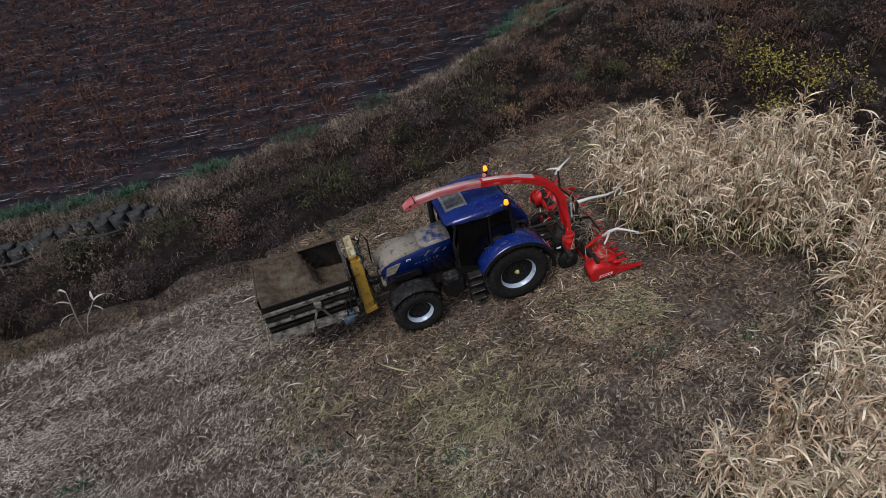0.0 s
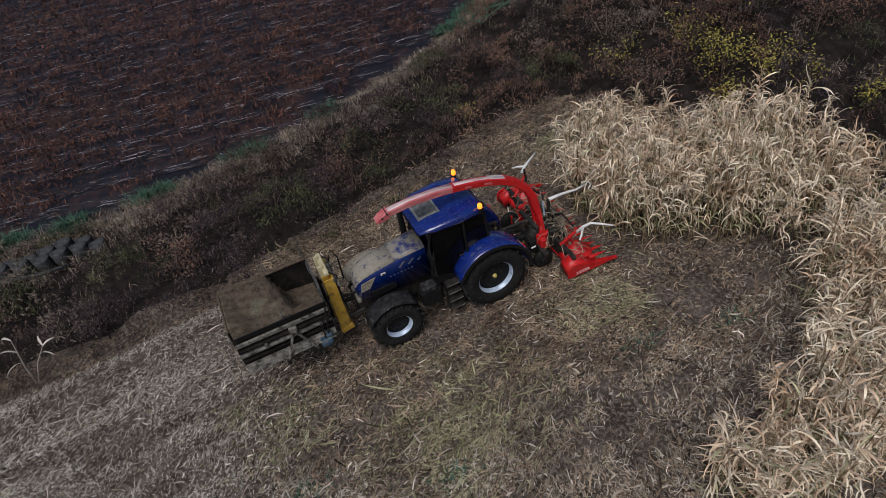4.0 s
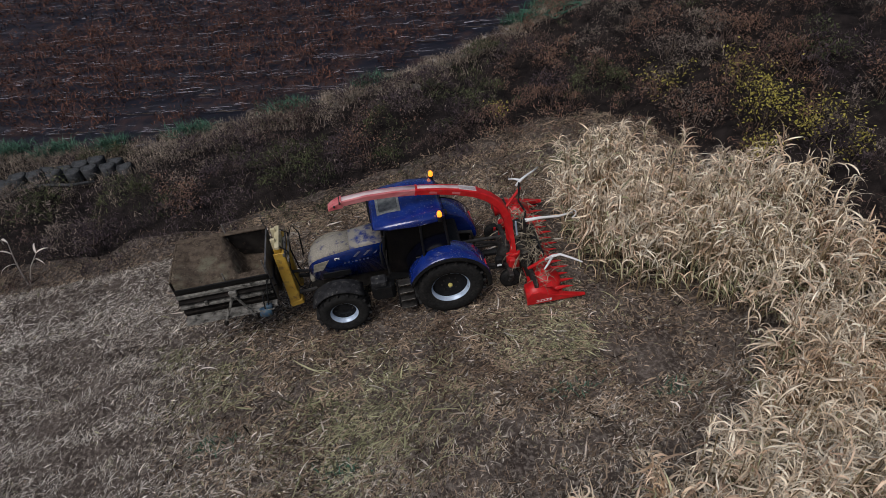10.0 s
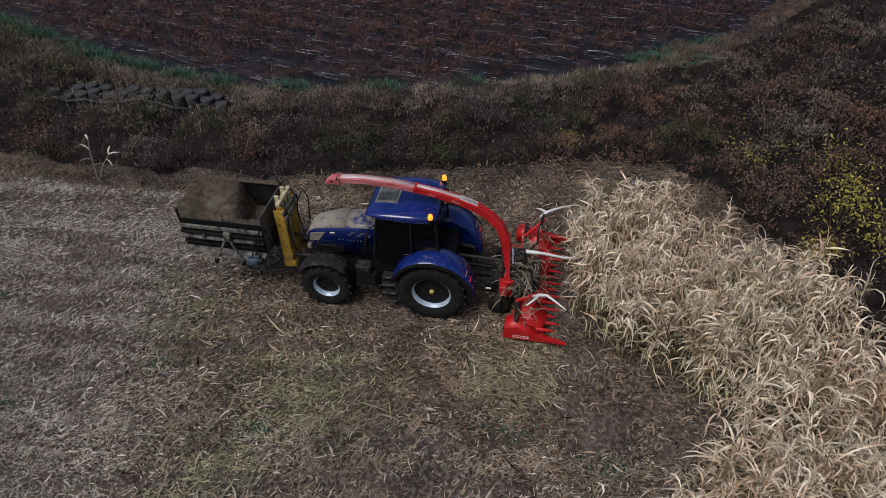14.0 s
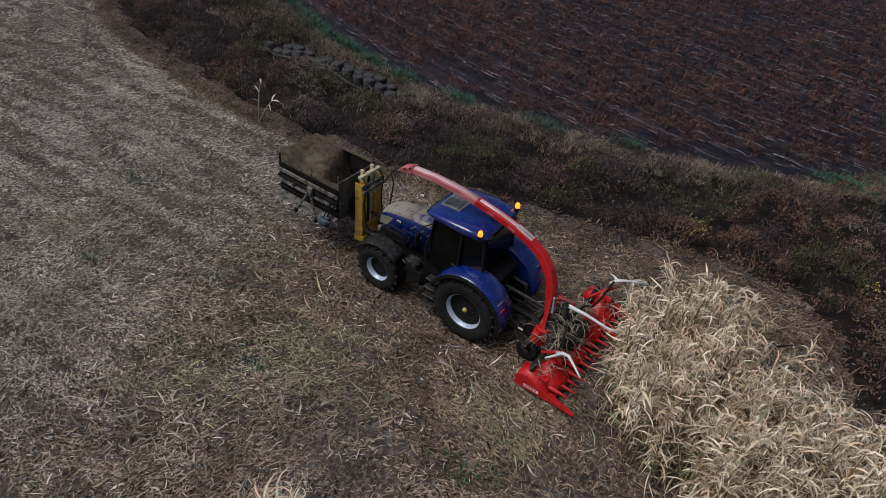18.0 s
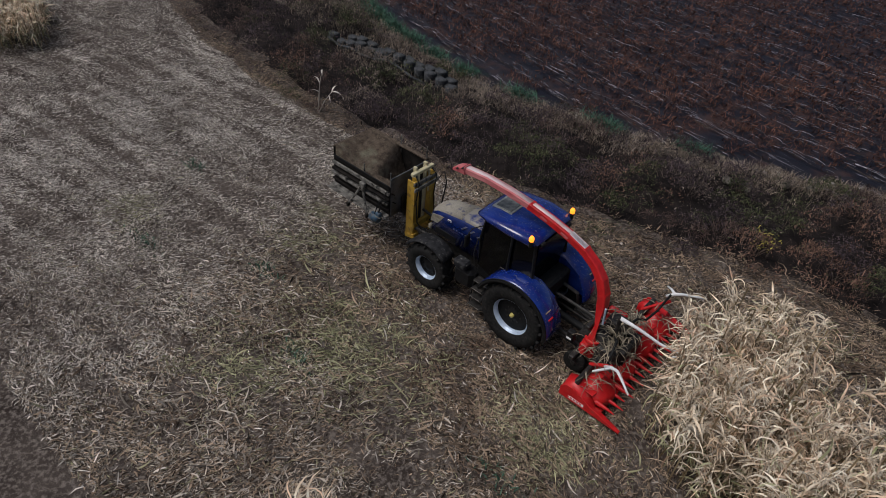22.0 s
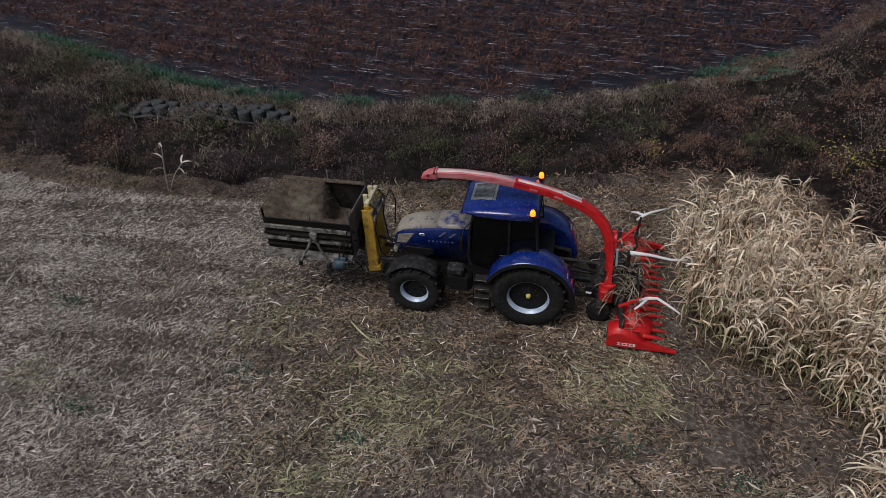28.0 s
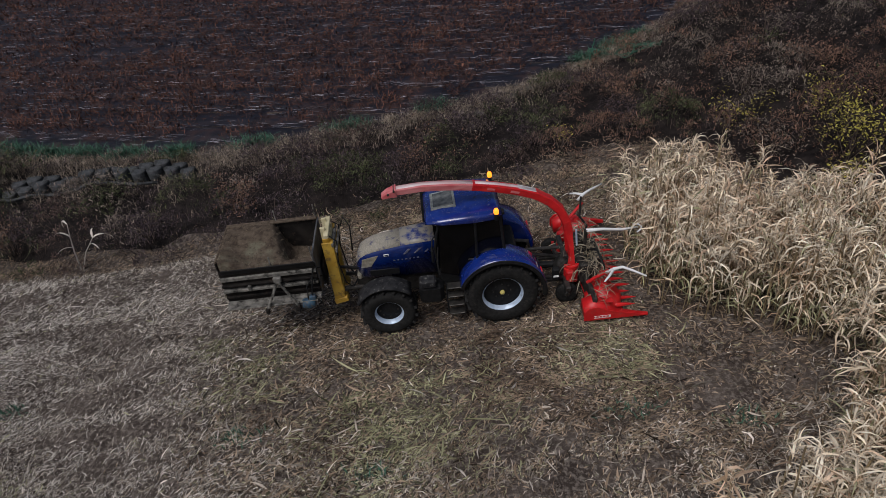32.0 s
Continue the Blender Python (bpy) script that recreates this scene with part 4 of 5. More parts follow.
def tractor():
    T = thing("tractor", "large dusty deep-blue tractor with lit amber beacons on stubble", "tractor")
    part("chassis", merge(merge(box((-1.3, 0, 0.88), (3.6, 0.5, 0.5), 0.05), box((-0.05, 0, 0.95), (0.7, 1.3, 0.42), 0.08)), box((-2.88, 0, 0.72), (0.3, 1.5, 0.24), 0.05)), STEEL, T)
    for y, f in ((-0.93, -1), (0.93, 1)):
        wheel(T, (0, y, 0.93), 0.95, 0.52, 0.62, 20, f, True)
        wheel(T, (-2.88, y * 1.02, 0.70), 0.72, 0.37, 0.5, 17, f, False)
    # bonnet
    secs = [hood_ring(-3.56, 0.24, 1.45, 1.8, 0.18), hood_ring(-3.45, 0.33, 1.33, 2.0, 0.22), hood_ring(-3.28, 0.365, 1.29, 2.11, 0.22), hood_ring(-3.05, 0.39, 1.28, 2.19, 0.22), hood_ring(-2.4, 0.42, 1.3, 2.3, 0.2), hood_ring(-1.55, 0.46, 1.32, 2.38, 0.2)]
    part("bonnet_side", loft(secs), BLUE, T, "deep blue bonnet side with pale slits", True)
    top = [[(p[0], p[1] * 1.004, p[2] + 0.008) for p in r[2:8]] + [(p[0], p[1] * 0.96, p[2] - 0.02) for p in r[7:1:-1]] for r in secs[:]]
    part("bonnet_top", loft(top[:5]), BLUEDUSTY, T, "bonnet top caked with beige dust over blue paint", True)
    part("bonnet_rear_top", loft(top[4:]), BLUEPART, T, "blue bonnet top showing through dust", True)
    for s in (-1, 1):
        part("headlight", plate([(-3.46, 1.64), (-3.2, 1.66), (-2.98, 1.98), (-3.4, 1.9)], (s * 0.375, s * 0.398), "y"), DUST, T, "dust-covered headlight panel")
        for k in range(3):
            x = -2.35 + 0.26 * k
            part("vent_slit", plate([(x, 1.98), (x + 0.05, 1.98), (x + 0.2, 2.12), (x + 0.13, 2.12)], (s * 0.425, s * 0.452), "y", bev=0.002), DULLMARK, T)
        part("badge", box((-2.78, s * 0.408, 1.98), (0.13, 0.02, 0.07), 0.01), WHITE, T, "small white badge plate")
        part("badge_mark", box((-2.78, s * 0.419, 1.98), (0.08, 0.006, 0.035), 0), DARKBLUE, T)
        for k in range(7):
            part("lettering_bar", box((-2.6 + 0.1 * k, s * (0.418 + 0.004 * k), 1.80 + 0.006 * k), (0.055 - 0.012 * (k % 3), 0.006, 0.032), 0), DIMMARK, T)
        part("bonnet_side_grille", box((-2.5, s * 0.40, 1.45), (1.5, 0.03, 0.2), 0.01), BLACK, T)
    part("grille", box((-3.5, 0, 1.62), (0.06, 0.44, 0.42), 0.02), BLACK, T)
    part("engine_block", box((-2.5, 0, 1.2), (1.7, 0.55, 0.35), 0.05), STEEL, T)
    part("front_support", box((-3.4, 0, 1.08), (0.5, 0.5, 0.42), 0.06), STEEL, T)
    part("front_weight_bracket", box((-3.55, 0, 1.3), (0.12, 0.62, 0.16), 0.03), DUST, T, "beige dusty front bracket")
    # front mudguards
    for s in (-1, 1):
        part("front_mudguard", arc_fender(-2.88, 0.72, 0.82, 42, 150, s * 0.68, s * 1.2, 0.03, 0.07, 10), GUARD if s < 0 else DUST, T, "dusty black front mudguard", True)
        part("mudguard_stay", tube([(-2.75, s * 0.5, 1.0), (-2.75, s * 0.72, 1.5)], 0.025, 6), STEEL, T)
    # cab
    for s in (-1, 1):
        part("front_pillar", tube([(-1.5, s * 0.62, 1.45), (-1.55, s * 0.66, 2.2), (-1.4, s * 0.72, 3.02)], 0.04, 6), BLACK, T)
        part("middle_pillar", tube([(-0.55, s * 0.82, 1.6), (-0.55, s * 0.8, 3.02)], 0.035, 6), BLACK, T)
        part("rear_pillar", tube([(0.15, s * 0.72, 1.75), (0.05, s * 0.72, 3.02)], 0.045, 6), BLACK, T)
        part("door_glass", plate([(-1.48, 1.5), (-0.58, 1.2), (-0.58, 3.0), (-1.4, 3.0)], (s * 0.74, s * 0.75), "y", bev=0), GLASS, T, "dark tinted door glass")
        part("side_glass", plate([(-0.52, 1.75), (0.12, 1.85), (0.03, 3.0), (-0.52, 3.0)], (s * 0.74, s * 0.75), "y", bev=0), GLASS, T)
        part("cab_side_panel", box((-0.7, s * 0.62, 1.35), (1.6, 0.2, 0.5), 0.05), BLACK, T)
        part("door_handle", box((-0.7, s * 0.775, 1.85), (0.14, 0.03, 0.035), 0.008), STEEL, T)
        part("grab_rail", tube([(-1.5, s * 0.82, 1.5), (-1.53, s * 0.9, 1.9), (-1.48, s * 0.86, 2.4)], 0.016, 6), STEEL, T)
        part("mirror_arm", tube([(-1.45, s * 0.72, 2.75), (-1.6, s * 1.0, 2.72), (-1.62, s * 1.12, 2.6)], 0.016, 6), BLACK, T)
        part("mirror", box((-1.62, s * 1.14, 2.4), (0.07, 0.2, 0.38), 0.03), BLACK, T, "black door mirror")
    part("windscreen", loft([[(-1.52, -0.6, 1.6), (-1.52, 0.6, 1.6), (-1.51, 0.6, 1.6), (-1.51, -0.6, 1.6)], [(-1.42, -0.68, 3.0), (-1.42, 0.68, 3.0), (-1.41, 0.68, 3.0), (-1.41, -0.68, 3.0)]]), GLASS, T, "dark windscreen")
    part("rear_window", box((0.12, 0, 2.4), (0.012, 1.36, 1.2), 0), GLASS, T)
    part("cab_floor", box((-0.7, 0, 1.3), (1.7, 1.3, 0.24), 0.04), BLACK, T)
    part("seat", merge(box((-0.35, 0, 1.75), (0.5, 0.5, 0.14), 0.05), box((-0.1, 0, 2.1), (0.14, 0.48, 0.65), 0.05)), BLACK, T)
    part("steering_column", tube([(-1.15, 0, 1.4), (-0.98, 0, 1.95)], 0.05, 8), BLACK, T)
    part("cab_rear_body", box((0.25, 0, 1.55), (0.5, 1.2, 0.5), 0.06), BLACK, T)
    # roof: rounded, higher in the middle
    def roof_ring(x, hw, zb, zt):
        half = [(hw - 0.02, zb), (hw + 0.01, zb + 0.03), (hw + 0.012, zt - 0.1), (hw * 0.985, zt - 0.07), (hw * 0.92, zt - 0.045), (hw * 0.7, zt - 0.016), (hw * 0.35, zt)]
        return [(x, -y, z) for y, z in half] + [(x, y, z) for y, z in reversed(half)]
    part("roof", loft([roof_ring(-1.72, 0.66, 2.98, 3.04), roof_ring(-1.64, 0.74, 2.96, 3.1), roof_ring(-1.3, 0.83, 2.96, 3.17), roof_ring(-0.6, 0.87, 2.96, 3.22), roof_ring(-0.05, 0.82, 2.96, 3.2), roof_ring(0.1, 0.72, 3.0, 3.12)]), BLUECHAFF, T, "deep blue cab roof speckled with chaff", True)
    part("roof_hatch", loft([[(-1.5, -0.3, 3.13), (-1.5, 0.3, 3.13), (-1.0, 0.34, 3.2), (-1.0, -0.34, 3.2)], [(-1.48, -0.28, 3.165), (-1.48, 0.28, 3.165), (-1.02, 0.32, 3.225), (-1.02, -0.32, 3.225)]]), HATCH, T, "dusty grey roof window")
    part("roof_hatch_frame", loft([[(-1.55, -0.36, 3.10), (-1.55, 0.36, 3.10), (-0.94, 0.4, 3.18), (-0.94, -0.4, 3.18)], [(-1.54, -0.35, 3.15), (-1.54, 0.35, 3.15), (-0.95, 0.39, 3.212), (-0.95, -0.39, 3.212)]]), ROOFGLASS, T, "pale dusty window frame")
    for s, x in ((-1, -0.04), (1, 0.02)):
        b = part("beacon", lathe([(0.005, 0.165), (0.045, 0.155), (0.062, 0.11), (0.062, 0.03), (0.005, 0.03)], (0, 0, 0), 14, "z"), AMBER, T, "lit amber warning beacon", True)
        b.location = (x, s * 0.83, 3.13)
        part("beacon_base", tube([(0, 0, -0.14), (0, 0, 0.035)], 0.055, 10), BLACK, b)
        part("roof_lamp", box((-1.66, s * 0.55, 2.96), (0.1, 0.18, 0.1), 0.02), DUST, T)
        part("rear_work_lamp", box((0.14, s * 0.55, 3.0), (0.08, 0.16, 0.1), 0.02), BLACK, T)
    # rear mudguards
    for s in (-1, 1):
        part("rear_mudguard", arc_fender(0, 0.95, 1.08, -2, 158, s * 0.55, s * 1.24, 0.035, 0.1, 22), BLUECHAFF, T, "glossy deep blue rear mudguard", True)
        part("mudguard_edge", arc_fender(0, 0.95, 1.075, -6, 160, s * 1.225, s * 1.29, 0.05, 0.08, 22), BLACK, T, "black rubber mudguard lip", True)
        part("mudguard_inner_panel", plate([(-1.0, 1.4), (-0.75, 1.75), (-0.4, 1.98), (0.3, 2.0), (0.75, 1.75), (1.0, 1.2), (0.4, 1.2)], (s * 0.54, s * 0.57), "y"), BLUE, T)
        part("tail_lamp", box((0.99, s * 1.0, 1.46), (0.04, 0.2, 0.06), 0.015, (0, 28, 0)), RED, T, "red tail lamp")
        part("tail_marker", box((0.88, s * 1.0, 1.62), (0.03, 0.22, 0.04), 0.006, (0, 36, 0)), DUST, T)
    # steps, tank and boxes by the door
    for s in (-1, 1):
        part("fuel_tank", box((-1.75, s * 0.78, 0.98), (0.62, 0.42, 0.6), 0.1), BLACK, T, "black plastic tank")
        part("battery_box", box((-1.82, s * 0.93, 1.42), (0.42, 0.3, 0.24), 0.05), GUARD, T, "black box with dusty lid")
        for k in range(4):
            part("step", box((-1.16, s * (1.02 - 0.04 * k), 0.42 + 0.25 * k), (0.4, 0.24, 0.035), 0.01), STEEL, T)
            # thin pale bar that paints the highlight along each step
            part("step_highlight", box((-1.16, s * (1.145 - 0.04 * k), 0.445 + 0.25 * k), (0.36, 0.012, 0.016), 0.004), BOXRAIL, T, "pale grey bar painting the highlight on a step edge")
        for x in (-1.38, -0.94):
            part("step_side", tube([(x, s * 1.02, 0.38), (x, s * 0.9, 1.3)], 0.02, 6), BLACK, T)
    part("exhaust_pipe", tube([(-1.72, 0.66, 1.5), (-1.72, 0.7, 2.1), (-1.72, 0.7, 3.0), (-1.66, 0.7, 3.12)], [0.085, 0.085, 0.07, 0.06], 12), BLACK, T, "black upright exhaust pipe", True)
    part("air_intake", box((-2.2, 0.5, 1.75), (0.6, 0.16, 0.5), 0.06), DUST, T)
    # rear linkage
    for s in (-1, 1):
        part("lift_arm", tube([(0.3, s * 0.35, 1.45), (0.9, s * 0.42, 1.3), (1.0, s * 0.46, 0.8), (1.75, s * 0.46, 0.62)], 0.05, 8), STEEL, T)
        part("lower_link", box((1.05, s * 0.45, 0.62), (1.5, 0.07, 0.1), 0.02, (0, 3, 0)), STEEL, T)
    part("top_link", tube([(0.45, 0, 1.35), (1.7, 0, 1.3)], 0.045, 8), STEEL, T)
    part("drive_shaft", tube([(0.4, 0, 0.8), (1.7, 0, 0.75)], 0.09, 10), BLACK, T)
    return T


tractor()

# ---- lift mast on the front linkage, carrying the fodder box ----


def lift_mast():
    M = thing("lift_mast", "worn yellow lift mast mounted on the tractor's front linkage", "lift mast")
    for y in (-0.42, 0.24):
        part("outer_channel", merge(merge(box((-4.02, y, 1.7), (0.06, 0.2, 1.86), 0.01), box((-4.14, y - 0.09, 1.7), (0.24, 0.03, 1.86), 0.006)), box((-4.14, y + 0.09, 1.7), (0.24, 0.03, 1.86), 0.006)), MASTY, M)
        part("inner_channel", box((-4.2, y + (0.13 if y < 0 else -0.13), 2.0), (0.12, 0.07, 1.9), 0.012), MASTP, M, "pale scuffed inner channel")
        part("foot_plate", box((-4.1, y, 0.78), (0.36, 0.24, 0.16), 0.02, (0, -12, 0)), MASTY, M)
        part("roller", tube([(-4.3, y - 0.03, 2.0), (-4.3, y + 0.03, 2.0)], 0.06, 12), STEEL, M)
    for y in (-0.3, -0.09, 0.12):
        part("mast_slat", box((-4.06, y, 2.42), (0.05, 0.06, 0.72), 0.01), MASTP, M, "pale scuffed upright slat")
    part("side_bracket", box((-3.93, -0.09, 2.42), (0.05, 0.98, 0.13), 0.012, (0, 8, 0)), BOXRAIL, M, "scraped grey cross bracket")
    part("cable_guard", tube([(-3.9, 0.38, 2.45), (-3.78, 0.44, 2.7), (-3.66, 0.42, 2.4), (-3.7, 0.34, 1.7)], 0.02, 6), BLACK, M, smooth=True)
    part("top_bar", box((-4.12, -0.09, 2.8), (0.12, 0.84, 0.1), 0.015), MASTP, M)
    part("middle_bar", box((-4.0, -0.09, 2.55), (0.07, 0.9, 0.12), 0.015), BOXRAIL, M, "grey cross bar")
    part("lower_bar", box((-4.02, -0.09, 1.15), (0.1, 0.84, 0.2), 0.02), MASTY, M)
    part("lift_ram", tube([(-4.15, -0.09, 0.95), (-4.15, -0.09, 2.75)], 0.045, 10), STEEL, M)
    part("carriage", box((-4.33, -0.15, 1.82), (0.06, 1.0, 0.55), 0.012), BOXM, M)
    for y in (-0.4, 0.24):
        part("fork", box((-5.2, y - 0.1, 1.45), (1.75, 0.12, 0.07), 0.01), STEEL, M)
        part("fork_heel", box((-4.34, y - 0.1, 1.62), (0.06, 0.12, 0.5), 0.01), STEEL, M)
        part("linkage_arm", tube([(-3.5, y * 0.8, 1.0), (-4.08, y, 1.05)], 0.055, 8), STEEL, M)
        part("hydraulic_hose", tube([(-3.55, y * 0.5, 1.3), (-3.75, y * 0.9, 1.05), (-3.9, y * 1.1, 1.3), (-3.97, y * 1.15, 2.0), (-3.9, y * 1.1, 2.6), (-4.1, y, 2.8)], 0.018, 6), BLACK, M, smooth=True)
    part("linkage_bar", tube([(-3.55, 0, 1.38), (-4.05, -0.05, 1.5)], 0.04, 8), STEEL, M)


lift_mast()


BOX_AT = (0, -0.2, -0.38)


def fodder_box():
    B = thing("fodder_box", "rusty black steel fodder box with grey rails on lift forks", "container", loc=BOX_AT)
    x0, x1, yn, yf = -6.7, -4.42, -0.8, 0.66
    part("floor_plate", box(((x0 + x1) / 2, (yn + yf) / 2, 1.9), (x1 - x0, yf - yn, 0.05), 0.01), BOXM, B)
    part("side_wall", box(((x0 + x1) / 2, yn, 2.38), (x1 - x0, 0.04, 0.96), 0.006), BOXM, B)
    part("side_wall", box(((x0 + x1) / 2, yf, 2.53), (x1 - x0, 0.04, 1.26), 0.006), BOXM, B)
    part("front_wall", box((x0, (yn + yf) / 2, 2.51), (0.04, yf - yn, 1.24), 0.006), BOXM, B)
    part("back_wall", box((x1, (yn + yf) / 2, 2.51), (0.04, yf - yn, 1.24), 0.006), BOXPLATE, B, "scraped grey steel back wall")
    part("far_rim", box(((x0 + x1) / 2, yf - 0.03, 3.17), (x1 - x0, 0.13, 0.05), 0.008), RUST, B)
    part("front_rim", box((x0, (yn + yf) / 2, 3.14), (0.045, yf - yn, 0.04), 0.008), RUST, B)
    part("rubber_lip", box(((x0 + x1) / 2 + 0.02, yn - 0.05, 2.86), (x1 - x0 - 0.06, 0.03, 0.16), 0.005, (18, 0, 0)), BLACK, B, "hanging black rubber lip")
    for z, d, h, m in ((2.66, 0.07, 0.1, BOXRAIL), (2.48, 0.1, 0.06, BOXM), (2.34, 0.12, 0.07, BOXRAIL), (2.12, 0.07, 0.06, BOXM), (1.92, 0.16, 0.09, BOXRAIL)):
        part("side_rail", box(((x0 + x1) / 2, yn - d / 2 - 0.02, z), (x1 - x0, d, h), 0.01), m, B, "scraped grey rail" if m is BOXRAIL else "")
    part("tipping_board", box(((x0 + x1) / 2 - 0.02, yn - 0.2, 1.92), (x1 - x0 - 0.1, 0.3, 0.035), 0.008, (-14, 0, 0)), BOXRAIL, B)
    cx = -5.35
    for s in (-1, 1):
        part("brace", tube([(cx, yn - 0.18, 2.55), (cx + s * 0.38, yn - 0.36, 1.85)], 0.035, 8), BOXRAIL, B)
        part("brace_foot", box((cx + s * 0.38, yn - 0.37, 1.82), (0.09, 0.09, 0.14), 0.015), BOXM, B)
    part("brace_head", box((cx, yn - 0.16, 2.58), (0.2, 0.1, 0.14), 0.02), BOXRAIL, B)
    part("latch", box((-6.05, yn - 0.12, 2.4), (0.08, 0.1, 0.16), 0.015), BOXRAIL, B)
    part("hydraulic_motor", merge(lathe([(0.01, -0.16), (0.12, -0.15), (0.14, 0), (0.12, 0.14), (0.01, 0.16)], (-4.72, yn - 0.28, 1.85), 16, "x"), box((-4.62, yn - 0.25, 1.98), (0.16, 0.14, 0.16), 0.02)), TEAL, B, "dirty blue hydraulic motor", True)
    part("hydraulic_hose", tube([(-4.62, yn - 0.25, 2.05), (-4.55, yn - 0.2, 2.4), (-4.48, yn - 0.1, 2.75), (-4.36, yn + 0.1, 2.6)], 0.018, 6), BLACK, B)
    part("hydraulic_hose", tube([(-4.72, yn - 0.3, 1.98), (-4.7, yn - 0.18, 2.3), (-4.52, yn - 0.1, 2.5), (-4.36, yn + 0.15, 2.3)], 0.018, 6), BLACK, B)
    for x, y, z in ((-4.46, yf - 0.02, 3.55), (-4.46, yn + 0.03, 3.3), (-5.45, yf - 0.02, 3.5), (-5.45, yn, 3.15)):
        part("corner_rod", tube([(x, y, 2.6), (x, y, z)], 0.018, 6), BOXRAIL, B)


fodder_box()


def fodder_heap():
    xs, ys = np.linspace(-6.67, -4.45, 34), np.linspace(-0.77, 0.63, 26)
    gx, gy = np.meshgrid(xs, ys)
    heap = 2.88 + 0.28 * step01(np.maximum((gy + 0.78) / 1.3, (-gx - 5.9) / 0.75)) + 0.07 * np.exp(-((gx + 5.75) ** 2 / 0.3 + (gy - 0.1) ** 2 / 0.3)) - 0.06 * step01((gx + 5.3) / 0.8)
    hole = step01((gx + 5.5 + 0.25 * (gy - 0.3)) / 0.4) * step01((gy + 0.5 - 0.3 * (gx + 4.45)) / 0.4)
    z = heap - 0.8 * hole + 0.02 * wave(gx, gy, 14, 90)
    top = np.stack([gx, gy, z], -1).reshape(-1, 3)
    nx, ny = len(xs), len(ys)
    i = (np.arange(ny - 1)[:, None] * nx + np.arange(nx - 1)[None]).ravel()
    q = [np.stack([i, i + 1, i + nx + 1, i + nx], 1)]
    low = top.copy()
    low[:, 2] = 1.93
    n = len(top)
    q.append(np.stack([i, i + nx, i + nx + 1, i + 1], 1) + n)
    edge = list(range(nx)) + [k * nx + nx - 1 for k in range(1, ny)] + [(ny - 1) * nx + k for k in range(nx - 2, -1, -1)] + [k * nx for k in range(ny - 2, 0, -1)]
    a = np.array(edge)
    b = np.roll(a, -1)
    q.append(np.stack([a, a + n, b + n, b], 1))
    ob = rawmesh("fodder_heap", np.concatenate([top, low]), np.concatenate(q), FEED, smooth=True)
    ob.location = BOX_AT
    tagged(ob, "heap of finely chopped green-brown fodder filling the box", "fodder", kind="stuff")
    rng = np.random.default_rng(19)
    k = rng.integers(0, n, 6000)
    b = top[k] + rng.normal(0, 1, (6000, 3)) * [0.03, 0.03, 0.006]
    b[:, 0], b[:, 1] = np.clip(b[:, 0], -6.64, -4.5), np.clip(b[:, 1], -0.74, 0.6)
    v, qq = ribbons(b, rng.uniform(0, 6.28, 6000), rng.uniform(-0.1, 0.5, 6000), rng.uniform(0.012, 0.045, 6000), rng.uniform(0.005, 0.012, 6000), rng.uniform(0, 0.6, 6000), 1, rng)
    o = rawmesh("fodder_flakes", v, qq, FLAKE, ob)
    o["kind"] = "stuff"


fodder_heap()

# ---- forage harvester behind the tractor ----


def chute_ring(p, d, w, h):
    d = Vector(d).normalized()
    side = Vector((0, 1, 0))
    up = side.cross(d).normalized() * -1
    if up.z < 0 and abs(up.z) > 0.1:
        up = -up
    p = Vector(p)
    return [p + side * a * w / 2 + up * b * h / 2 for a, b in ((-1, -0.7), (-0.7, -1), (0.7, -1), (1, -0.7), (1, 0.8), (0.8, 1), (-0.8, 1), (-1, 0.8))]


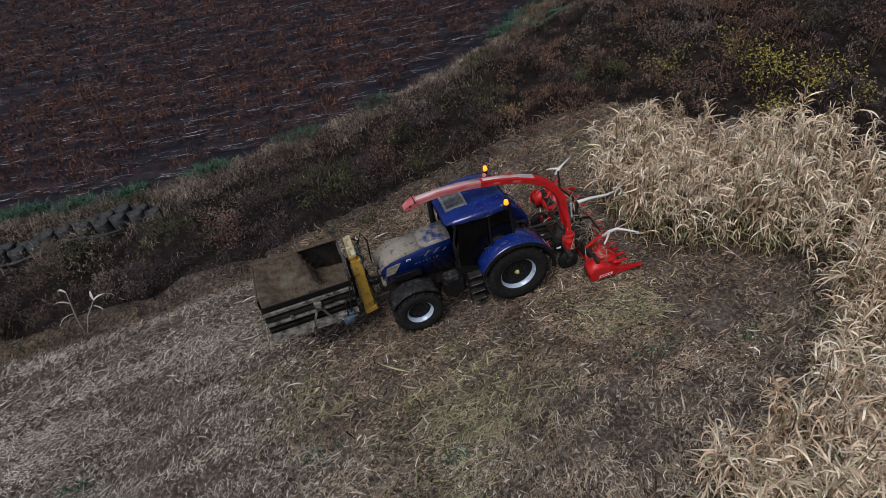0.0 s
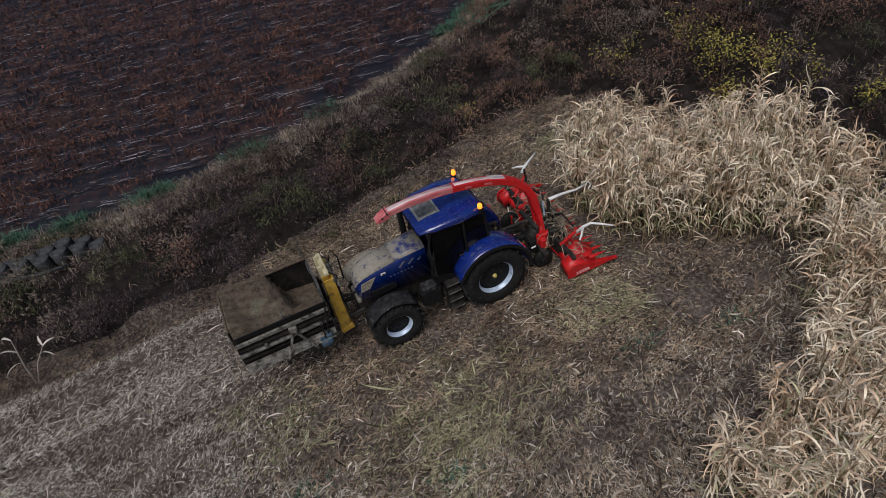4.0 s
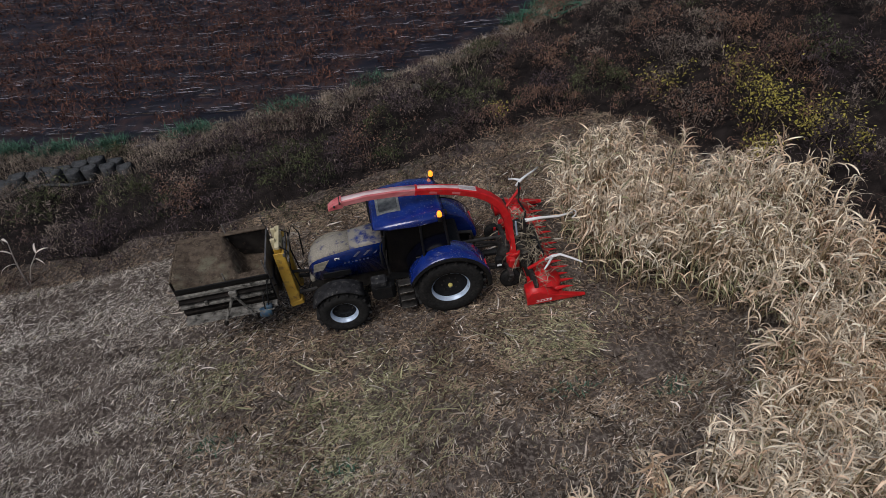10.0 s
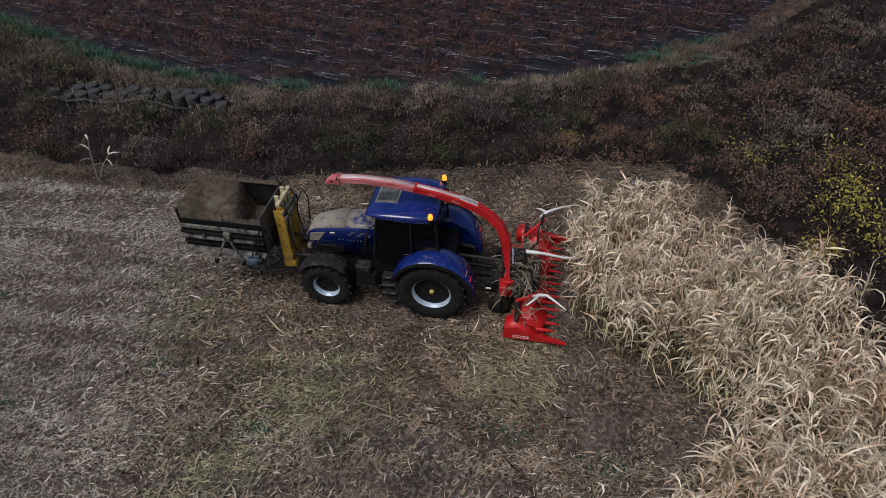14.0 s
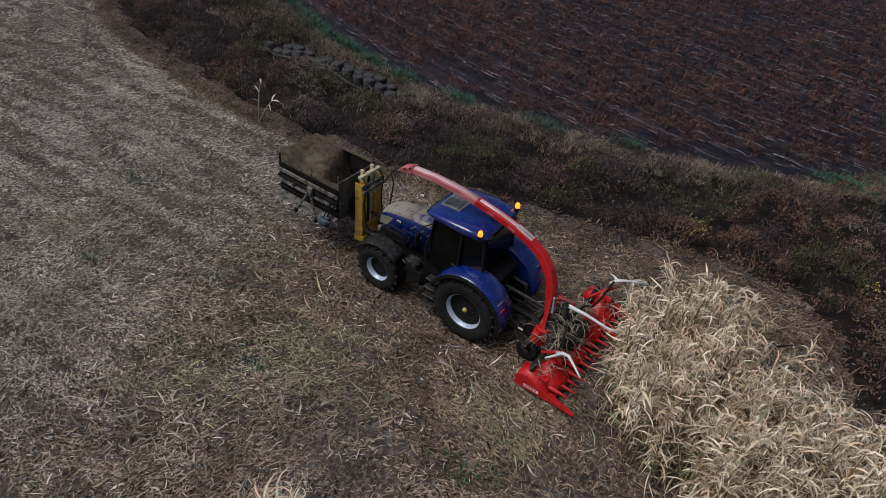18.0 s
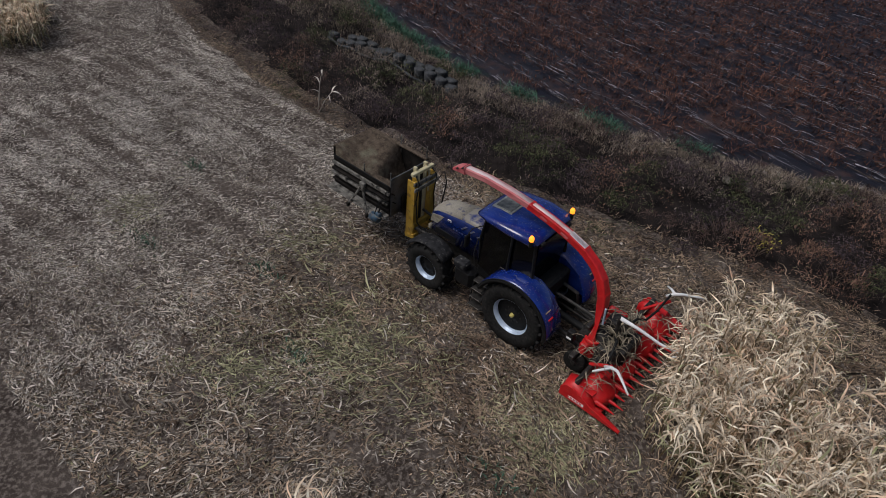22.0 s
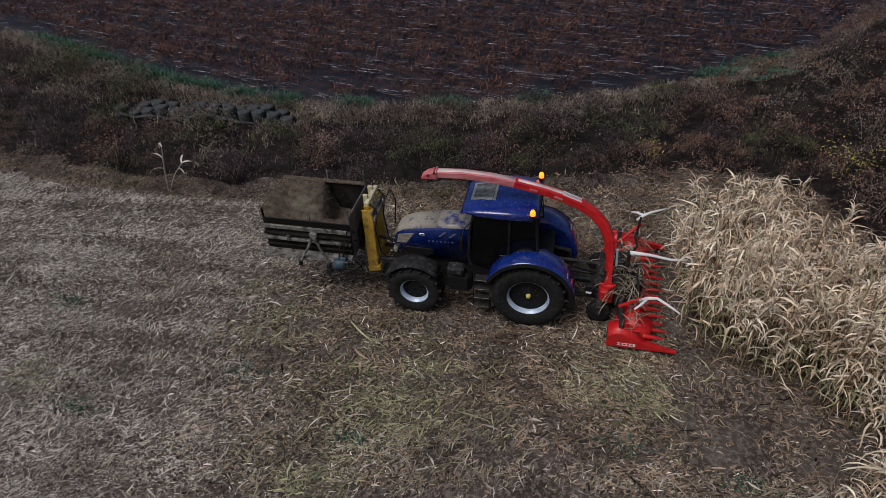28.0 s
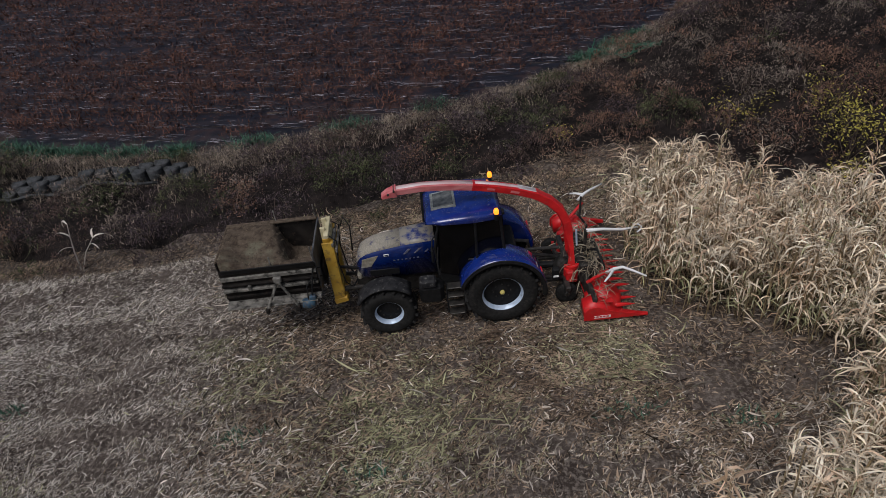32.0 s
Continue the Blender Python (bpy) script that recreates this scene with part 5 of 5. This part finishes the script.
def harvester():
    H = thing("forage_harvester", "bright red mounted forage harvester with curved chute and rotary header", "harvester")
    line = [(1.9, -0.36, 0.95), (1.82, -0.21, 1.95), (1.76, -0.2, 2.28), (1.6, -0.17, 2.62), (1.35, -0.14, 2.88), (1.0, -0.14, 3.12), (0.55, -0.18, 3.32), (0.05, -0.24, 3.5), (-0.5, -0.31, 3.66), (-1.1, -0.39, 3.79), (-1.7, -0.47, 3.88), (-2.3, -0.55, 3.9)]
    P = [Vector(p) for p in line]

    def chute(i0, i1, w0, w1, grow=0.0, up=None):
        secs = []
        for i in range(i0, i1 + 1):
            d = P[min(i + 1, len(P) - 1)] - P[max(i - 1, 0)]
            f = i / (len(P) - 1)
            w, h = 0.27 - 0.05 * f + grow, 0.24 - 0.08 * f + grow
            s = chute_ring(P[i], d, w, h)
            secs.append(s)
        return loft(secs)
    part("chute_lower", chute(0, 5, 0, 0), RED, H, "red lower chute elbow")
    part("chute_middle", chute(5, 8, 0, 0), RED, H, "red middle chute")
    part("chute_upper", chute(8, 11, 0, 0), REDFADED, H, "sun-faded pinkish upper chute")
    for i in (2, 5, 8):
        d = P[i + 1] - P[i - 1]
        a = P[i] - d.normalized() * 0.03
        b = P[i] + d.normalized() * 0.03
        f = i / 11
        part("chute_flange", loft([chute_ring(a, d, 0.284 - 0.05 * f, 0.254 - 0.08 * f), chute_ring(b, d, 0.284 - 0.05 * f, 0.254 - 0.08 * f)]), RED, H)
    # pale weathered skin along the chute's back
    def skin(i0, i1, f0, f1, half):
        secs = []
        for i in range(i0, i1 + 1):
            d = (P[min(i + 1, len(P) - 1)] - P[max(i - 1, 0)]).normalized()
            up = Vector((0, 1, 0)).cross(d) * -1
            up = up if up.z > 0 or abs(up.z) < 0.1 else -up
            h = 0.24 - 0.08 * i / 11
            base = P[i] + up * (h / 2)
            secs.append([base + Vector((0, -half, -0.004)), base + Vector((0, half, -0.004)), base + Vector((0, half, 0)) + up * 0.006, base + Vector((0, -half, 0)) + up * 0.006])
        return loft(secs)
    part("chute_back_skin", skin(8, 11, 0, 1, 0.07), SKINPALE, H, "bleached pinkish chute back", True)
    part("chute_back_skin", skin(5, 8, 0, 1, 0.06), SKINPALE, H, "bleached pinkish chute back", True)
    part("chute_plate", skin(5, 6, 0, 1, 0.085), WHITE, H, "worn white plate on the chute's back")
    for i, u, ln in ((6, 0.2, 0.3), (7, 0.3, 0.26)):
        p = P[i].lerp(P[i + 1], u)
        d = (P[i + 1] - P[i]).normalized()
        f = i / 11
        pitch = math.degrees(math.atan2(d.z, -d.x))
        part("chute_mark", box(p + Vector((0, -(0.137 - 0.025 * f), 0)), (ln, 0.01, 0.06), 0.003, (0, pitch, 0)), REDFADED, H, "worn pale lettering bar")
    part("chute_ram", tube([(1.98, -0.4, 2.1), (2.02, -0.38, 1.6)], 0.025, 8), RIM, H, "bright hydraulic ram")
    tip = part("chute_deflector", loft([chute_ring((-2.28, -0.55, 3.9), (-1, 0, -0.05), 0.27, 0.23), chute_ring((-2.5, -0.58, 3.87), (-1, 0, -0.15), 0.25, 0.15), chute_ring((-2.62, -0.6, 3.83), (-1, 0, -0.3), 0.23, 0.06)]), REDFADED, H, "hinged faded red chute deflector")
    part("deflector_hinge", tube([(-2.33, -0.72, 3.98), (-2.33, -0.4, 3.98)], 0.025, 8), STEEL, tip)
    part("deflector_hinge", tube([(-2.47, -0.74, 3.92), (-2.47, -0.42, 3.92)], 0.025, 8), STEEL, tip)
    # column and blower
    part("column", box((1.88, -0.36, 0.7), (0.36, 0.3, 0.5), 0.04), RED, H)
    part("column_bracket", box((1.82, -0.56, 0.78), (0.2, 0.2, 0.34), 0.03), RED, H)
    part("turntable", lathe([(0.01, -0.05), (0.2, -0.04), (0.2, 0.04), (0.01, 0.05)], (1.9, -0.36, 0.98), 24, "z"), RED, H)
    part("blower_housing", lathe([(0.02, -0.16), (0.42, -0.16), (0.46, -0.12), (0.46, 0.12), (0.42, 0.16), (0.02, 0.16)], (1.95, -0.24, 0.8), 28, "y"), STEEL, H, "greasy round blower housing", True)
    part("main_frame", merge(merge(box((1.72, 0, 0.62), (0.14, 1.9, 0.14), 0.02), box((1.72, 0, 1.3), (0.12, 0.9, 0.12), 0.02)), box((2.3, 0.15, 0.75), (0.9, 0.9, 0.6), 0.05)), STEEL, H)
    part("gearbox", box((2.15, 0.32, 1.2), (0.5, 0.42, 0.36), 0.05), STEEL, H, "greasy dark gearbox")
    part("belt_guard", box((1.98, 0.62, 1.0), (0.5, 0.14, 0.7), 0.05), RED, H)
    part("feed_throat", box((2.35, -0.1, 0.75), (0.5, 0.9, 0.6), 0.04), STEEL, H)
    part("tool_box", box((1.45, -0.62, 0.95), (0.2, 0.16, 0.36), 0.03), BLACK, H)
    part("label_plate", box((1.44, -0.71, 0.92), (0.14, 0.01, 0.06), 0.003), WHITE, H)
    for s in (-1, 1):
        w = part("support_wheel", lathe([(0.02, -0.09), (0.2, -0.1), (0.28, -0.08), (0.3, 0), (0.28, 0.08), (0.2, 0.1), (0.02, 0.09)], (0, 0, 0), 24), RUBBER, H, "small black support wheel", True)
        w.location = (1.74, -0.66 if s < 0 else 1.3, 0.3)
        part("support_wheel_hub", lathe([(0.005, s * 0.12), (0.06, s * 0.115), (0.08, s * 0.09)], (0, 0, 0), 14), STEEL, w)
        part("wheel_fork", tube([(1.74, -0.5 if s < 0 else 1.14, 0.3), (1.74, -0.48 if s < 0 else 1.12, 0.62)], 0.035, 8), RED, H)
    # header, set off to the far side of the machine
    def head_part(*given):
        ob = part(*given)
        ob.location = (-0.25, 0.42, 0)
        return ob
    head_part("header_back", box((2.5, 0, 0.52), (0.12, 3.9, 0.5), 0.03), STEEL, H)
    head_part("header_floor", box((2.85, 0, 0.2), (0.8, 3.95, 0.05), 0.01), RED, H)
    for y in (-1.48, -0.5, 0.5, 1.48):
        head_part("rotor_cover", lathe([(0.02, 0.5), (0.12, 0.5), (0.16, 0.44), (0.4, 0.3), (0.46, 0.18), (0.46, 0.06), (0.02, 0.06)], (2.83, y, 0.22), 28, "z"), RED, H, "red conical rotor cover", True)
        head_part("rotor_hub", lathe([(0.01, 0.08), (0.07, 0.07), (0.1, 0.0), (0.1, -0.04)], (2.83, y, 0.74), 16, "z"), RED, H)
        head_part("deck_plate", plate([(2.45, y - 0.42), (2.95, y - 0.46), (3.02, y), (2.95, y + 0.46), (2.45, y + 0.42)], (0.56, 0.585), "z"), RED, H)
    for k in range(16):
        y = -1.86 + 0.248 * k
        long = 0.68 if k % 2 else 0.58
        finger = tube([(2.9, y, 0.36), (3.08, y, 0.38), (2.95 + long * 0.7, y, 0.38), (2.95 + long, y, 0.36)], [0.045, 0.062, 0.036, 0.008], 8)
        head_part("finger", finger, RED, H)
    for s in (-1, 1):
        head_part("end_divider", plate([(2.2, 0.16), (2.2, 0.44), (2.32, 0.58), (2.5, 0.6), (2.72, 0.5), (3.05, 0.36), (3.45, 0.26), (3.78, 0.19), (3.78, 0.14)], (s * 2.06, s * 2.09), "y", bev=0.008), RED, H, "pointed red crop divider plate")
        head_part("divider_hood", loft([[(2.22, s * 1.6, 0.26), (2.22, s * 2.05, 0.18), (2.22, s * 2.05, 0.44), (2.22, s * 1.68, 0.56)], [(2.48, s * 1.6, 0.34), (2.48, s * 2.05, 0.26), (2.48, s * 2.05, 0.6), (2.48, s * 1.7, 0.74)], [(2.74, s * 1.7, 0.36), (2.74, s * 2.05, 0.3), (2.74, s * 2.05, 0.5), (2.74, s * 1.78, 0.6)], [(3.1, s * 1.95, 0.3), (3.1, s * 2.06, 0.28), (3.1, s * 2.06, 0.4), (3.1, s * 1.97, 0.38)]]), RED, H, "red divider hood", True)
        head_part("divider_nose", loft([[(3.05, s * 1.92, 0.15), (3.05, s * 2.07, 0.15), (3.05, s * 2.07, 0.4), (3.05, s * 1.95, 0.36)], [(3.82, s * 2.0, 0.13), (3.82, s * 2.08, 0.13), (3.82, s * 2.08, 0.19), (3.82, s * 2.02, 0.19)]]), RED, H, "red pointed divider nose")
        head_part("divider_label", box((2.66, s * 2.092, 0.26), (0.42, 0.006, 0.08), 0), WHITE, H, "white label strip")
        for k in range(5):
            head_part("divider_lettering", box((2.45 + 0.085 * k, s * 2.097, 0.27), (0.06, 0.006, 0.045), 0), RED, H)
        head_part("arm_post", tube([(2.45, s * 1.3, 0.75), (3.0, s * 1.5, 1.3)], 0.045, 8), RED, H)
        y = s * 1.5
        zb, zt = (1.3, 1.38) if s < 0 else (1.5, 1.5)
        head_part("guide_arm", tube([(2.85, y, zb - 0.12), (3.02, s * 1.56, zb + 0.02), (3.2, s * 1.66, zt + 0.06), (3.42, s * 1.82, zt + 0.04), (3.68, s * 2.02, zt)], [0.035, 0.045, 0.035, 0.03, 0.022], 8), WHITE, H, "white curved guide arm", True)
        head_part("guide_arm_prong", tube([(3.02, s * 1.56, zb + 0.02), (2.85, s * 1.75, zb - 0.04), (2.72, s * 1.85, zb - 0.1)], [0.04, 0.03, 0.022], 8), WHITE, H, "", True)
        part("hydraulic_hose", tube([(2.35, s * 0.25, 1.3), (2.5, s * 0.5, 1.5), (2.6, s * 0.9, 1.25), (2.6, s * 1.25 + 0.35, 1.05), (2.7, s * 1.5 + 0.42, zb)], 0.03, 8), BLACK, H, "black hose", True)
    part("centre_arm", tube([(2.3, -0.15, 1.85), (2.75, -0.08, 1.78), (3.3, 0.02, 1.62), (3.72, 0.09, 1.6)], [0.05, 0.04, 0.034, 0.028], 8), WHITE, H, "white centre guide arm", True)
    part("arm_hook", tube([(3.66, 0.28, 1.56), (3.78, 0.2, 1.6), (3.82, 0.09, 1.6), (3.78, -0.02, 1.6), (3.66, -0.08, 1.56)], 0.022, 8), WHITE, H, "", True)
    part("centre_post", tube([(2.3, -0.1, 1.0), (2.3, -0.15, 1.88)], 0.05, 8), STEEL, H)
    # crop wrapped over the machine
    rng = np.random.default_rng(17)
    n = 300
    b = np.stack([rng.normal(2.35, 0.22, n), rng.normal(0.0, 0.55, n), rng.uniform(0.85, 1.45, n)], 1)
    v, q = ribbons(b, rng.uniform(0, 6.28, n), rng.uniform(-0.2, 1.0, n), rng.uniform(0.2, 0.7, n), rng.uniform(0.012, 0.04, n), rng.uniform(0.8, 2.4, n), 4, rng)
    o = rawmesh("wrapped_straw", v, q, WRAP, H)
    o["kind"] = "stuff"
    n = 120
    b = np.stack([rng.uniform(2.2, 3.0, n), rng.uniform(-1.5, 2.3, n), rng.uniform(0.6, 0.85, n)], 1)
    v, q = ribbons(b, rng.uniform(0, 6.28, n), rng.uniform(-0.1, 0.6, n), rng.uniform(0.2, 0.6, n), rng.uniform(0.012, 0.035, n), rng.uniform(0.6, 1.6, n), 3, rng)
    o = rawmesh("loose_leaves", v, q, WRAP, H)
    o["kind"] = "stuff"


harvester()
